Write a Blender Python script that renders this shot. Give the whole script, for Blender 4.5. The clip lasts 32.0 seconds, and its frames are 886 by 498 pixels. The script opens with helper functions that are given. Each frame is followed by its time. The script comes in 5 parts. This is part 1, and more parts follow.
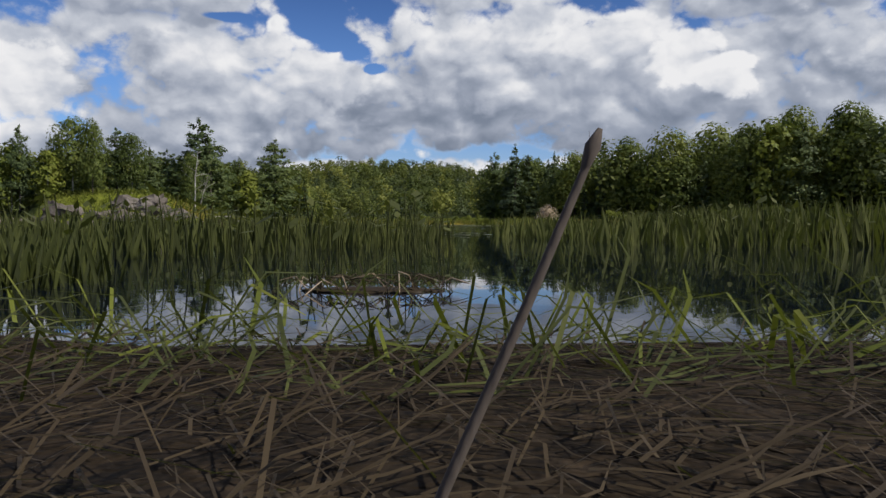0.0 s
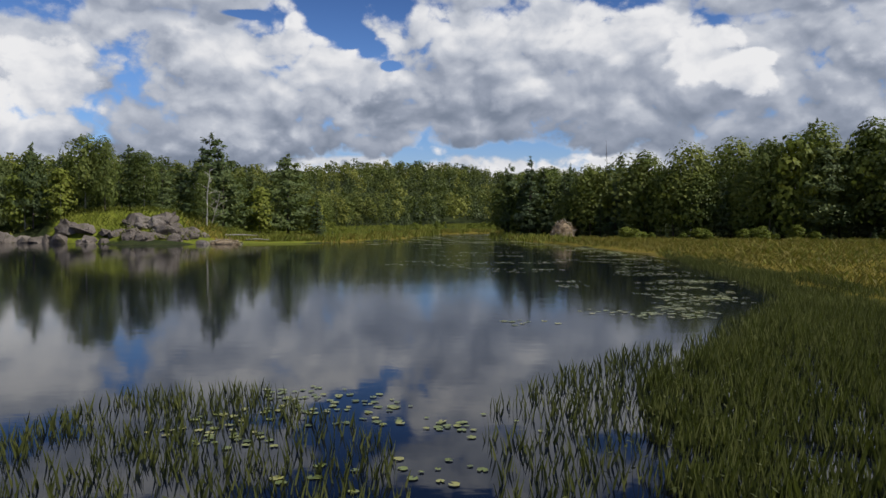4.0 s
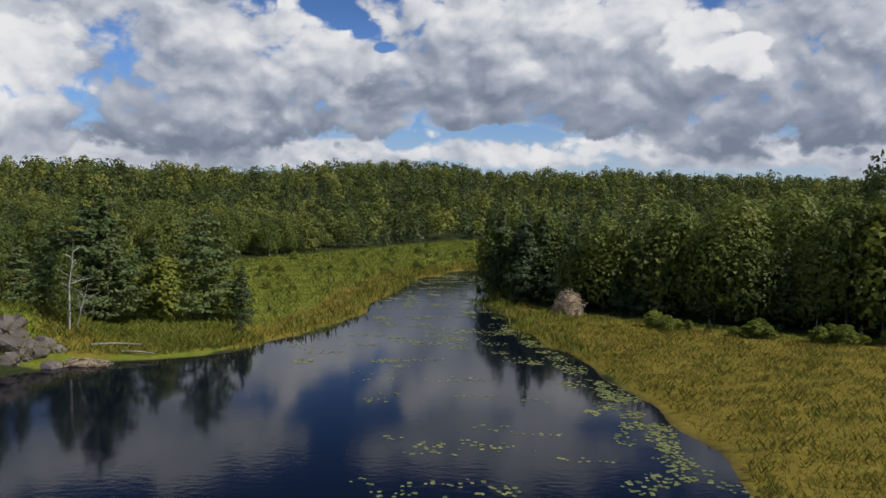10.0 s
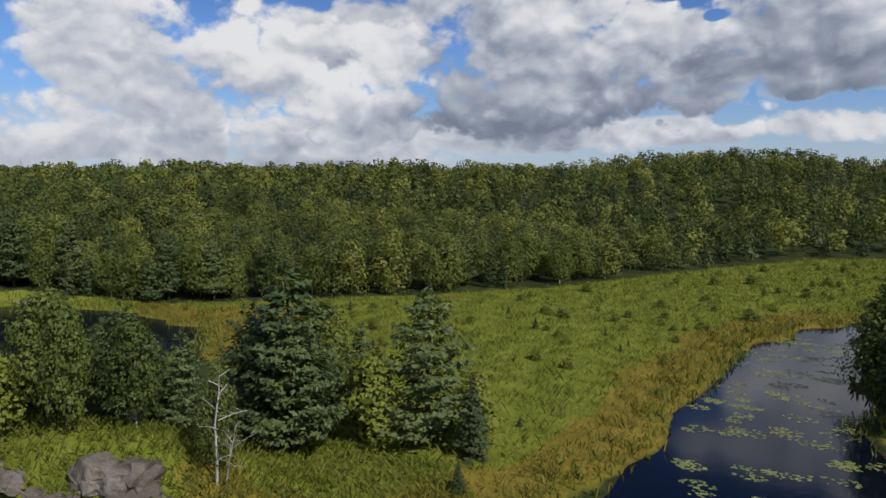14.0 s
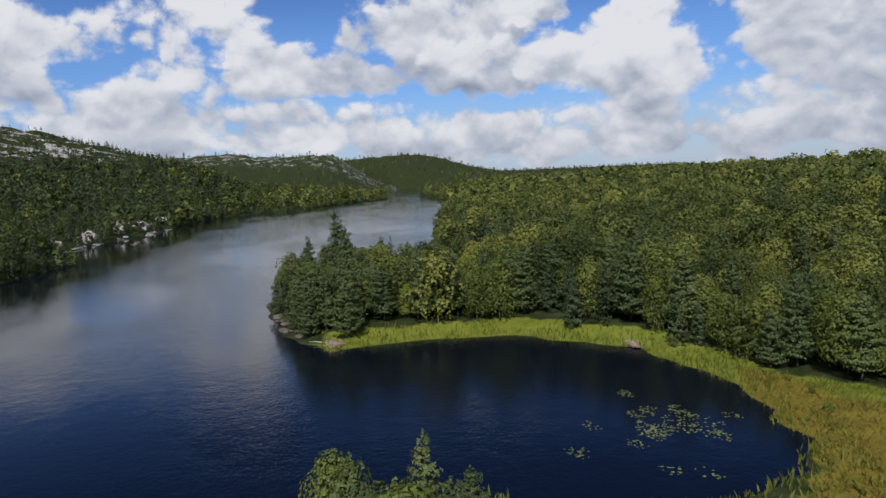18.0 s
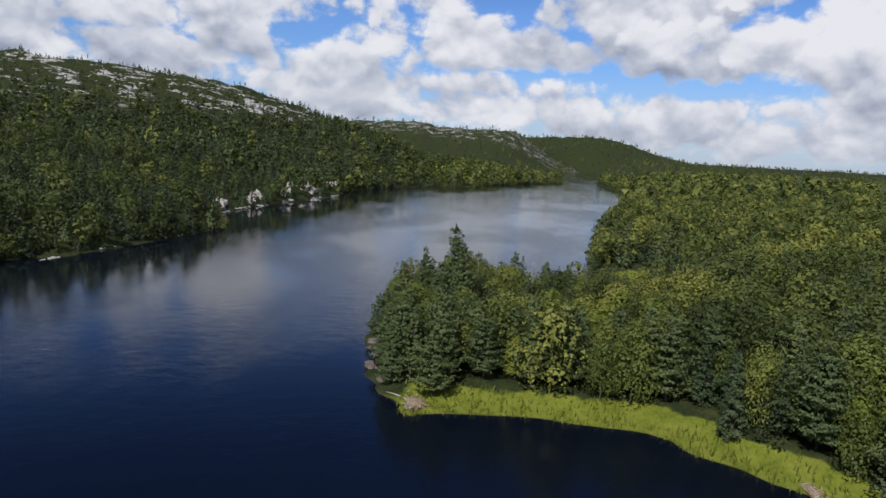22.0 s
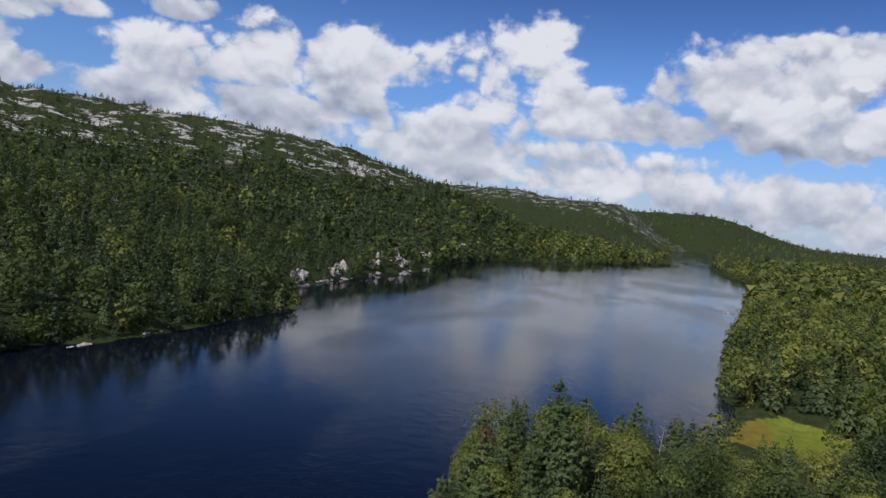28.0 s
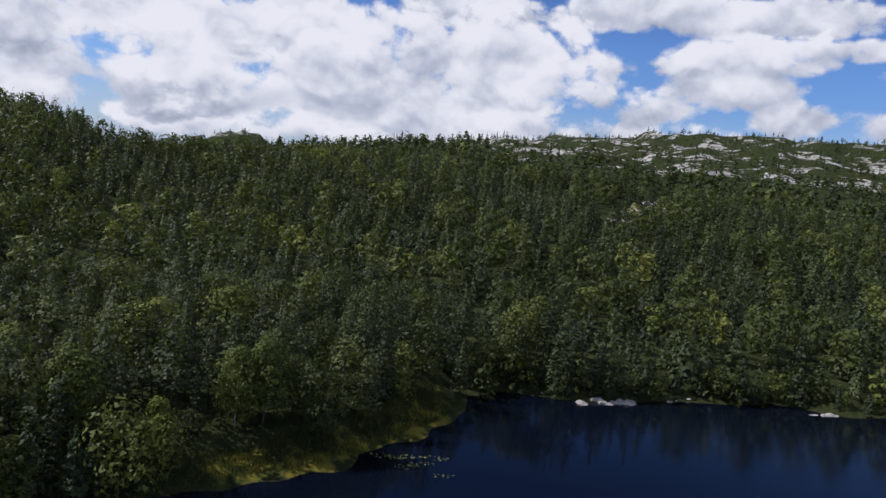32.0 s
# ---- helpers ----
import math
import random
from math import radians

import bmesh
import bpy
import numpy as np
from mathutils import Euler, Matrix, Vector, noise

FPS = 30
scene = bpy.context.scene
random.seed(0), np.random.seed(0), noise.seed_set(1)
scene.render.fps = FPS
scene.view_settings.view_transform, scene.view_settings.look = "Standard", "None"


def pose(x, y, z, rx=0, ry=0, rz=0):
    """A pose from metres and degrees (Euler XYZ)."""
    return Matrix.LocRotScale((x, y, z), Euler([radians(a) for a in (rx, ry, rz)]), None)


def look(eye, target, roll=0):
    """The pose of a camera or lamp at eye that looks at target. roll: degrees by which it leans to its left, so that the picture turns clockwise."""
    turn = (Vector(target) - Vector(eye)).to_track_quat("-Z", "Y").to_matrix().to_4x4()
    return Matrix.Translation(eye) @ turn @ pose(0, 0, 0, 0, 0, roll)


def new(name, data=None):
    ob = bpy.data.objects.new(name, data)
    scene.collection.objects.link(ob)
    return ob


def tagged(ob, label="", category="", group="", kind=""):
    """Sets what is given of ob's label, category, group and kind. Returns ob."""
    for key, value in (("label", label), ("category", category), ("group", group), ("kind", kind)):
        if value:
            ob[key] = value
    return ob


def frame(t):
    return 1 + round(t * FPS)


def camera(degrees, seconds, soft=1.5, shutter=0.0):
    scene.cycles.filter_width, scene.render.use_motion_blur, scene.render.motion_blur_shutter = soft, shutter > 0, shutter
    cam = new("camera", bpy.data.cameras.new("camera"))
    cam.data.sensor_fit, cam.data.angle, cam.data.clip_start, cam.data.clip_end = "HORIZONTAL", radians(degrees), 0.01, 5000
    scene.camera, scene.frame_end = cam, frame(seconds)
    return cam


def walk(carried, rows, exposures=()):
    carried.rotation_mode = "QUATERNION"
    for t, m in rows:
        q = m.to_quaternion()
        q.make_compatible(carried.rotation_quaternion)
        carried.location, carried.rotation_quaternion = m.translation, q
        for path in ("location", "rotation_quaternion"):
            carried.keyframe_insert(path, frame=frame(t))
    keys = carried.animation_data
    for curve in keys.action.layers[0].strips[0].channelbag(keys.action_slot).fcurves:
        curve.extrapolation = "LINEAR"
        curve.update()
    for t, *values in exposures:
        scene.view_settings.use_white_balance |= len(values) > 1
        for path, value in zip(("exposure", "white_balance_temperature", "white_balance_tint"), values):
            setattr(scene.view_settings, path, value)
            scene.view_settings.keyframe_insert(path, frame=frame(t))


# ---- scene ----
cam = camera(64.21, 32.0)
PATH = [
    (0, pose(0.750, -0.400, 0.160, 87.982, -0.100, 0.058)),
    (0.5, pose(0.750, -0.400, 0.200, 87.824, -0.107, 0.515)),
    (1, pose(0.750, -0.400, 0.400, 87.758, -0.143, 1.056)),
    (1.5, pose(0.750, -0.400, 0.660, 87.792, -0.145, 1.301)),
    (2, pose(0.750, -0.400, 1.000, 87.827, -0.148, 1.546)),
    (2.5, pose(0.830, -0.400, 1.240, 87.808, -0.193, 1.506)),
    (3, pose(0.910, -0.400, 1.550, 87.788, -0.238, 1.465)),
    (3.5, pose(0.990, 0.200, 2.150, 87.772, -0.297, 1.405)),
    (4, pose(1.070, 0.950, 3.050, 87.755, -0.357, 1.344)),
    (4.5, pose(1.747, 2.015, 4.066, 87.724, -0.314, 1.361)),
    (6.5, pose(2.461, 9.115, 7.898, 87.471, -0.329, 1.315)),
    (7, pose(2.695, 11.526, 8.884, 87.327, -0.462, 1.347)),
    (8, pose(2.893, 16.870, 10.864, 87.062, -0.551, 1.201)),
    (9, pose(3.017, 22.780, 13.076, 86.693, -0.667, 1.052)),
    (10, pose(3.207, 29.071, 14.363, 86.387, -0.747, 0.786)),
    (11, pose(2.919, 36.500, 15.754, 86.075, -0.784, 0.446)),
    (12, pose(2.484, 44.010, 17.450, 85.712, -1.097, 0.014)),
    (12.5, pose(2.213, 48.166, 18.401, 85.508, -1.261, -0.261)),
    (13, pose(1.904, 52.328, 19.505, 85.284, -1.339, 1.507)),
    (13.5, pose(1.158, 56.510, 20.615, 85.008, -1.100, 10.323)),
    (14, pose(0.698, 60.257, 22.138, 84.601, -0.226, 26.153)),
    (14.5, pose(0.210, 64.758, 23.505, 84.432, 0.556, 36.310)),
    (16.5, pose(-10.987, 81.756, 24.884, 84.652, 3.007, 59.726)),
    (17, pose(-13.042, 84.710, 25.888, 84.498, 2.849, 64.601)),
    (17.5, pose(-15.151, 87.448, 26.922, 84.392, 2.832, 71.326)),
    (18, pose(-17.268, 90.087, 28.049, 84.369, 2.724, 79.454)),
    (18.5, pose(-19.386, 92.417, 29.343, 84.194, 2.730, 86.571)),
    (19, pose(-22.028, 94.837, 30.552, 83.877, 2.404, 90.555)),
    (19.5, pose(-24.980, 96.667, 31.517, 83.486, 1.569, 91.671)),
    (20, pose(-28.585, 98.204, 32.367, 83.112, 0.719, 92.274)),
    (21, pose(-36.173, 100.406, 33.972, 82.513, -1.125, 93.023)),
    (22, pose(-44.230, 101.383, 35.206, 82.445, -3.062, 94.063)),
    (23, pose(-51.873, 101.654, 36.644, 82.776, -4.536, 95.608)),
    (24, pose(-59.161, 101.427, 38.096, 83.412, -5.471, 97.597)),
    (25, pose(-65.928, 100.711, 39.772, 84.238, -6.006, 99.855)),
    (26, pose(-72.626, 99.641, 40.908, 85.243, -6.237, 102.423)),
    (26.5, pose(-75.420, 99.007, 41.770, 85.662, -6.271, 103.765)),
    (28.5, pose(-88.633, 96.359, 43.377, 87.778, -6.456, 101.190)),
    (29, pose(-91.779, 95.566, 43.859, 88.173, -6.221, 100.021)),
    (29.5, pose(-93.161, 94.252, 44.410, 87.908, -5.851, 105.157)),
    (30, pose(-94.793, 92.223, 44.050, 86.982, -5.455, 119.226)),
    (30.5, pose(-98.417, 91.825, 43.961, 86.326, -4.709, 131.068)),
    (31, pose(-98.418, 92.029, 44.045, 85.803, -4.708, 141.409)),
    (31.5, pose(-98.611, 91.599, 44.052, 85.075, -4.961, 152.182)),
    (32, pose(-98.973, 90.708, 44.028, 84.237, -5.786, 160.238)),
]
walk(cam, PATH, [(0.0, -0.22, 6400, 10), (13.0, -0.36, 6350, 10), (18.0, -0.38, 6150, 11), (24.0, -0.26, 6150, 12), (30.0, -0.43, 6000, 14), (32.0, -0.28, 6000, 15)])

# ---- world and light ----
SUN_AZ, SUN_EL = 112.0, 44.0          # compass degrees, clockwise from +y
world = bpy.data.worlds.new("sky")
scene.world = world
world.use_nodes = True


class Nodes:
    """A small shorthand for building node trees."""

    def __init__(self, tree):
        self.t = tree
        tree.nodes.clear()

    def n(self, kind, **sets):
        node = self.t.nodes.new(kind)
        for key, value in sets.items():
            setattr(node, key, value)
        return node

    def link(self, a, b):
        self.t.links.new(a, b)

    def put(self, socket, value):
        if isinstance(value, bpy.types.NodeSocket):
            self.link(value, socket)
        elif value is not None:
            socket.default_value = value

    def math(self, op, a, b=None, c=None, clamp=False):
        node = self.n("ShaderNodeMath", operation=op, use_clamp=clamp)
        for i, v in enumerate((a, b, c)):
            self.put(node.inputs[i], v)
        return node.outputs[0]

    def vmath(self, op, a, b=None, s=None):
        node = self.n("ShaderNodeVectorMath", operation=op)
        self.put(node.inputs[0], a)
        self.put(node.inputs[1], b)
        if s is not None:
            self.put(node.inputs["Scale"], s)
        return node.outputs["Value"] if op in ("DOT_PRODUCT", "LENGTH", "DISTANCE") else node.outputs[0]

    def noise(self, vec, scale, detail=4.0, rough=0.5, distort=0.0):
        node = self.n("ShaderNodeTexNoise")
        self.put(node.inputs["Vector"], vec)
        node.inputs["Scale"].default_value = scale
        node.inputs["Detail"].default_value = detail
        node.inputs["Roughness"].default_value = rough
        node.inputs["Distortion"].default_value = distort
        return node.outputs["Fac"]

    def ramp(self, fac, *stops):
        node = self.n("ShaderNodeValToRGB")
        self.put(node.inputs[0], fac)
        el = node.color_ramp.elements
        while len(el) < len(stops):
            el.new(0.5)
        for e, (p, c) in zip(el, stops):
            e.position = p
            e.color = (*c, 1) if len(c) == 3 else c
        return node.outputs[0]

    def mix(self, fac, a, b, mode="MIX"):
        node = self.n("ShaderNodeMix", data_type="RGBA", blend_type=mode)
        self.put(node.inputs[0], fac)
        for s, v in ((node.inputs[6], a), (node.inputs[7], b)):
            self.put(s, (*v, 1) if isinstance(v, tuple) and len(v) == 3 else v)
        return node.outputs[2]

    def remap(self, v, a, b, c=0.0, d=1.0, smooth=True):
        node = self.n("ShaderNodeMapRange", interpolation_type="SMOOTHSTEP" if smooth else "LINEAR")
        for i, x in enumerate((v, a, b, c, d)):
            self.put(node.inputs[i], x)
        return node.outputs[0]


w = Nodes(world.node_tree)
out = w.n("ShaderNodeOutputWorld")
bg = w.n("ShaderNodeBackground")
w.link(bg.outputs[0], out.inputs[0])
sky = w.n("ShaderNodeTexSky", sky_type="NISHITA", sun_disc=False,
          sun_elevation=radians(SUN_EL), sun_rotation=radians(SUN_AZ), air_density=1.1, dust_density=0.4, ozone_density=1.6)
way = w.n("ShaderNodeTexCoord").outputs["Generated"]
sep = w.n("ShaderNodeSeparateXYZ")
w.link(way, sep.inputs[0])
SKY_STRENGTH = 0.1
# cumulus, low ones first: bearing (anticlockwise from +y), height, half-width, half-height in degrees, brightness, top-to-base contrast
CLOUDS_LOW = [(22.3, 3.8, 19.7, 1.3, 0.78, 0.15), (342.9, 4.3, 20.4, 1.3, 0.8, 0.15), (48, 3.4, 16, 1.9, 0.74, 0.2), (72, 3.6, 16, 1.8, 0.8, 0.2), (92, 4.4, 14, 1.8, 0.82, 0.2), (112, 6, 14, 1.8, 0.82, 0.2), (165, 4.6, 24, 2.6, 0.9, 0.2),
              (22.3, 4.3, 9.9, 1.7, 0.8, 0.2), (9.6, 4.1, 8.9, 1.1, 0.78, 0.2), (2.3, 4.8, 2.7, 1.3, 0.98, 0.2), (358.2, 4.4, 3.6, 1.1, 0.8, 0.2),
              (349.3, 4.2, 3.9, 1.1, 0.98, 0.2), (340.9, 5.2, 7.2, 2.1, 0.82, 0.2), (333.3, 3.8, 4.3, 1, 0.8, 0.2), (88.1, 4, 3.9, 1.4, 0.9, 0.2),
              (80.6, 3.1, 5.9, 1.3, 0.8, 0.2), (72.3, 3.5, 4.8, 2, 0.8, 0.2), (64.3, 3.6, 5.4, 2.2, 0.78, 0.2), (55.6, 3.6, 5, 2.4, 0.84, 0.2),
              (46.4, 2.8, 6, 2.2, 0.74, 0.3), (37.4, 2.6, 5.8, 1.9, 0.62, 0.3), (30.1, 2, 4.1, 1.9, 0.62, 0.3), (123.7, 6.4, 6.7, 1.5, 0.8, 0.2),
              (103.6, 6.9, 4.2, 1.7, 0.78, 0.2), (110.2, 7.8, 3.5, 1.7, 0.78, 0.25), (134.7, 6.6, 2.5, 1.2, 0.85, 0.2), (179.5, 2.4, 7.2, 1.1, 0.95, 0.2),
              (170.6, 3, 6.5, 1.1, 0.95, 0.2), (162.3, 4.8, 9, 1.3, 0.92, 0.2), (153.2, 4.7, 4.4, 1.1, 0.95, 0.2), (205, 3, 12, 2, 0.85, 0.2),
              (325, 3, 8, 1.5, 0.8, 0.2)]
CLOUDS_NORTH = [(24.2, 9.2, 16.1, 4.8, 0.66, 0.25), (0.6, 11, 18.9, 4.7, 0.62, 0.25), (337.1, 9.5, 15.8, 4.8, 0.55, 0.25),
                (359.6, 7.3, 3.6, 1.6, 0.52, 0.3), (7.3, 7.4, 4, 2, 0.56, 0.3), (14, 6.6, 6.1, 1.8, 0.42, 0.35), (24.2, 6.1, 8.1, 1.9, 0.42, 0.35),
                (349.3, 7.3, 7, 1.8, 0.42, 0.35), (334.1, 7.8, 6.1, 3, 0.44, 0.35), (2.8, 10.2, 8.1, 2.2, 0.5, 0.3), (345.1, 9.9, 6.7, 2.5, 0.56, 0.3),
                (333.6, 12.3, 6.7, 3, 0.62, 0.3), (351.7, 13.9, 7, 3.3, 0.74, 0.25), (0.6, 13.6, 6.3, 3.4, 0.78, 0.25), (24.2, 11.2, 9.2, 4.4, 0.7, 0.25),
                (14.8, 11.4, 7.3, 3.8, 0.8, 0.25), (31.7, 11.9, 4.4, 1.8, 0.78, 0.2), (31.1, 7, 3.1, 2.7, 0.88, 0.25), (346.1, 14.5, 4.6, 1.8, 0.9, 0.2),
                (341.1, 12.8, 2, 1.8, 1.06, 0.1), (338.5, 11, 1.7, 1.3, 1.02, 0.15), (11.8, 14.5, 2.4, 2, 0.98, 0.15), (22.2, 17.6, 13.7, 2.3, 0.75, 0.2),
                (356.2, 18.9, 11.1, 2.4, 0.72, 0.2), (335.5, 17.4, 9.1, 2.2, 0.65, 0.2), (290, 8, 16, 6, 0.6, 0.3), (314, 9, 14, 6, 0.6, 0.3)]
CLOUDS_WEST = [(86.6, 8.3, 3.6, 1.4, 0.7, 0.2), (55.6, 5.3, 3.1, 1.3, 0.88, 0.2), (76.1, 13.4, 6.2, 1.8, 0.74, 0.2), (78.8, 11, 5.8, 2.8, 0.76, 0.3),
               (74.9, 8.3, 5, 2, 0.74, 0.3), (70.1, 8.8, 3, 2, 0.95, 0.2), (63.8, 11.8, 2.4, 1.5, 0.98, 0.2), (63.1, 7.9, 4.7, 2.7, 0.92, 0.3),
               (45.4, 7.6, 9.3, 3.4, 0.78, 0.35), (51.3, 10.2, 5.7, 4.4, 0.82, 0.3), (49.1, 12.1, 3.4, 2, 0.95, 0.2), (40.4, 7.6, 3.6, 2.5, 0.88, 0.25),
               (32.8, 10.6, 4.6, 1.3, 0.78, 0.2), (32.8, 6.4, 3.6, 2.6, 0.86, 0.3), (29.1, 7.8, 2.7, 3.7, 0.7, 0.3), (88.8, 8.1, 3.1, 0.8, 0.72, 0.2)]
CLOUDS_SOUTH = [(93.9, 9.1, 3.7, 2, 0.86, 0.25), (97.9, 11, 4.7, 3.6, 0.98, 0.28), (110.5, 10.8, 4, 2.5, 0.9, 0.25), (104.9, 11.1, 2.5, 2.1, 0.95, 0.25),
                (123.9, 9.2, 4.9, 1.8, 0.9, 0.25), (118.2, 10.7, 3.6, 2.4, 0.95, 0.25), (123.4, 12.7, 2.5, 0.8, 0.68, 0.2), (136.1, 13.5, 7, 1.3, 0.74, 0.2),
                (146.6, 7.3, 5.3, 1.9, 0.82, 0.3), (141.1, 9.3, 5.8, 2.1, 0.85, 0.3), (135.9, 10.9, 3.7, 1.3, 0.9, 0.25), (130.8, 11.4, 2.2, 0.8, 0.8, 0.2),
                (158.6, 12.9, 6.6, 1.6, 0.78, 0.2), (145.7, 13.9, 5.4, 1.5, 0.8, 0.2), (189.8, 8.1, 4.4, 1.3, 0.88, 0.2), (190.4, 4.6, 4.3, 2.3, 0.88, 0.2),
                (180.4, 5, 7.1, 2.1, 0.76, 0.35), (181.8, 8.4, 7.7, 3.2, 1.04, 0.15), (172.1, 9.9, 5.1, 3.3, 0.9, 0.3), (173.1, 6.8, 2.6, 1.5, 1, 0.15),
                (156.9, 9.4, 6.2, 3.2, 0.9, 0.25), (164.9, 8.6, 7.1, 4, 0.88, 0.25), (149.3, 9.2, 2.6, 1.6, 0.9, 0.2), (205, 9, 14, 6, 0.7, 0.3),
                (228, 11, 14, 6, 0.7, 0.3), (250, 10, 14, 5, 0.7, 0.3), (270, 12, 12, 6, 0.7, 0.3)]
GAPS = [(11.4, 16.6, 1.3, 0.8), (10, 15.4, 1.6, 1.1), (8.5, 14.3, 1.5, 1), (7.1, 13.3, 1.4, 0.9), (5.7, 12.2, 0.8, 0.4), (16.9, 15.5, 1.7, 0.3), (4.2, 5, 1.4, 0.8)]
bearing = w.math("MULTIPLY", w.math("ARCTAN2", w.math("MULTIPLY", sep.outputs["X"], -1.0), sep.outputs["Y"]), 57.29578)
bearing = w.math("WRAP", bearing, 270.0, -90.0)
rise = w.math("MULTIPLY", w.math("ARCSINE", sep.outputs["Z"]), 57.29578)
spot = w.n("ShaderNodeCombineXYZ")
w.link(bearing, spot.inputs[0])
w.link(rise, spot.inputs[1])


def puff_at(az, el, wide, tall):
    """A soft round spot in the sky."""
    az = az - 360.0 if az > 270.0 else az
    node = w.n("ShaderNodeVectorMath", operation="MULTIPLY_ADD")
    w.link(spot.outputs[0], node.inputs[0])
    node.inputs[1].default_value, node.inputs[2].default_value = (1 / wide, 1 / tall, 0), (-az / wide, -el / tall, 0)
    return w.math("POWER", 0.42, w.vmath("DOT_PRODUCT", node.outputs[0], node.outputs[0]))


def billows(shift, fine=True):
    """Cauliflower lumps of cumulus over the sky's directions."""
    p = w.vmath("MULTIPLY", w.vmath("ADD", way, shift), (1.0, 1.0, 1.35))
    stir = w.n("ShaderNodeTexNoise")
    w.put(stir.inputs["Vector"], p)
    stir.inputs["Scale"].default_value, stir.inputs["Detail"].default_value = 9.0, 4.0
    p2 = w.vmath("ADD", p, w.vmath("SCALE", w.vmath("SUBTRACT", stir.outputs["Color"], (0.5, 0.5, 0.5)), None, 0.09))
    lumps = None
    for scale, share in ((7.5, 0.5), (18.0, 0.34), (44.0, 0.18)) if fine else ((6.5, 0.52), (17.0, 0.42)):
        v = w.n("ShaderNodeTexVoronoi", feature="SMOOTH_F1" if scale < 40 else "F1")
        w.put(v.inputs["Vector"], p2)
        v.inputs["Scale"].default_value = scale
        if scale < 40:
            v.inputs["Smoothness"].default_value = 0.3
        one = w.math("MULTIPLY", w.math("SUBTRACT", 0.62, v.outputs["Distance"]), share * 1.5)
        lumps = one if lumps is None else w.math("ADD", lumps, one)
    if not fine:
        return lumps
    return w.math("ADD", lumps, w.math("MULTIPLY", w.math("SUBTRACT", w.noise(p2, 30.0, 8.0, 0.62), 0.5), 0.4))


here, here_sunny = billows((0.0, 0.0, 0.0)), billows((0.004, 0.0, 0.013))
round_here, round_sunny = billows((0.0, 0.0, 0.0), False), billows((0.02, 0.0, 0.035), False)
fine_puffs = w.noise(w.vmath("MULTIPLY", way, (1.0, 1.0, 1.3)), 55.0, 6.0, 0.68)
relief = w.math("MULTIPLY_ADD", w.math("SUBTRACT", here, here_sunny), 0.5, w.math("MULTIPLY", w.math("SUBTRACT", round_here, round_sunny), 0.5))
relief = w.math("MULTIPLY_ADD", w.math("SUBTRACT", fine_puffs, 0.5), 0.22, relief)
relief = w.math("MULTIPLY_ADD", w.math("SUBTRACT", here, 0.3), 0.2, relief)
ragged = w.math("MULTIPLY_ADD", w.math("SUBTRACT", fine_puffs, 0.5), 0.3, w.math("MULTIPLY", w.math("SUBTRACT", here, 0.26), 0.8))
ragged = w.math("MINIMUM", ragged, 0.3)
thin, thick = w.math("SUBTRACT", 0.34, ragged), w.math("SUBTRACT", 0.60, ragged)
mask, lit = 0.0, 0.8
for az, el, wide, tall, bright, contrast in CLOUDS_LOW + [(*c[:4], c[4] - 0.1, c[5]) for c in CLOUDS_NORTH] + CLOUDS_WEST + CLOUDS_SOUTH:
    edge = w.remap(puff_at(az, el, wide * 1.3, tall * 1.3), thin, thick)
    slope = contrast / (tall * 1.3)
    shade = w.math("MULTIPLY_ADD", rise, slope, bright - 0.04 - slope * el)
    mask = w.math("MAXIMUM", mask, edge)
    over = w.n("ShaderNodeMix", data_type="FLOAT")
    w.link(edge, over.inputs[0])
    w.put(over.inputs[2], lit)
    w.link(shade, over.inputs[3])
    lit = over.outputs[0]
lit = w.math("ADD", lit, relief)
hole = 0.0
for gap in GAPS:
    hole = w.math("MAXIMUM", hole, puff_at(*gap))
torn = w.math("SUBTRACT", hole, w.math("MULTIPLY", ragged, 1.3))
mask = w.math("MULTIPLY", mask, w.remap(torn, 0.25, 0.55, 1.0, 0.0))
cloud = w.ramp(lit, (0.0, (2.3, 2.7, 3.5)), (0.3, (3.7, 4.1, 5.0)), (0.6, (6.2, 6.5, 7.2)), (0.85, (8.9, 8.9, 9.1)), (1.0, (9.9, 9.8, 9.8)))
haze = w.remap(rise, 8.0, -0.5, 0.0, 0.6)
blue = w.mix(0.75, sky.outputs[0], w.mix(1.0, sky.outputs[0], (0.5, 0.82, 1.45), "MULTIPLY"))
blue = w.mix(1.0, blue, w.ramp(w.remap(rise, 11.0, 42.0, 0.0, 1.0, False), (0.0, (1.0, 1.0, 1.0)), (0.4, (0.3, 0.36, 0.46)), (1.0, (0.28, 0.34, 0.44))), "MULTIPLY")
blue = w.mix(haze, blue, (6.4, 6.9, 8.0))
# broken cumulus goes on overhead
aloft = w.math("MULTIPLY", w.remap(w.noise(way, 3.2, 6.0, 0.55), 0.46, 0.58), w.remap(rise, 26.0, 38.0))
blue = w.mix(aloft, blue, (6.0, 6.3, 6.9))
w.link(w.mix(mask, blue, cloud), bg.inputs[0])
bg.inputs[1].default_value = SKY_STRENGTH

sun = new("sun", bpy.data.lights.new("sun", "SUN"))
sun.data.energy, sun.data.angle, sun.data.color = 4.9, radians(0.6), (1.0, 0.95, 0.86)
a, e = radians(SUN_AZ), radians(SUN_EL)
sun.matrix_world = look((0, 0, 200), (-math.sin(a) * math.cos(e), -math.cos(a) * math.cos(e), 200 - math.sin(e)))


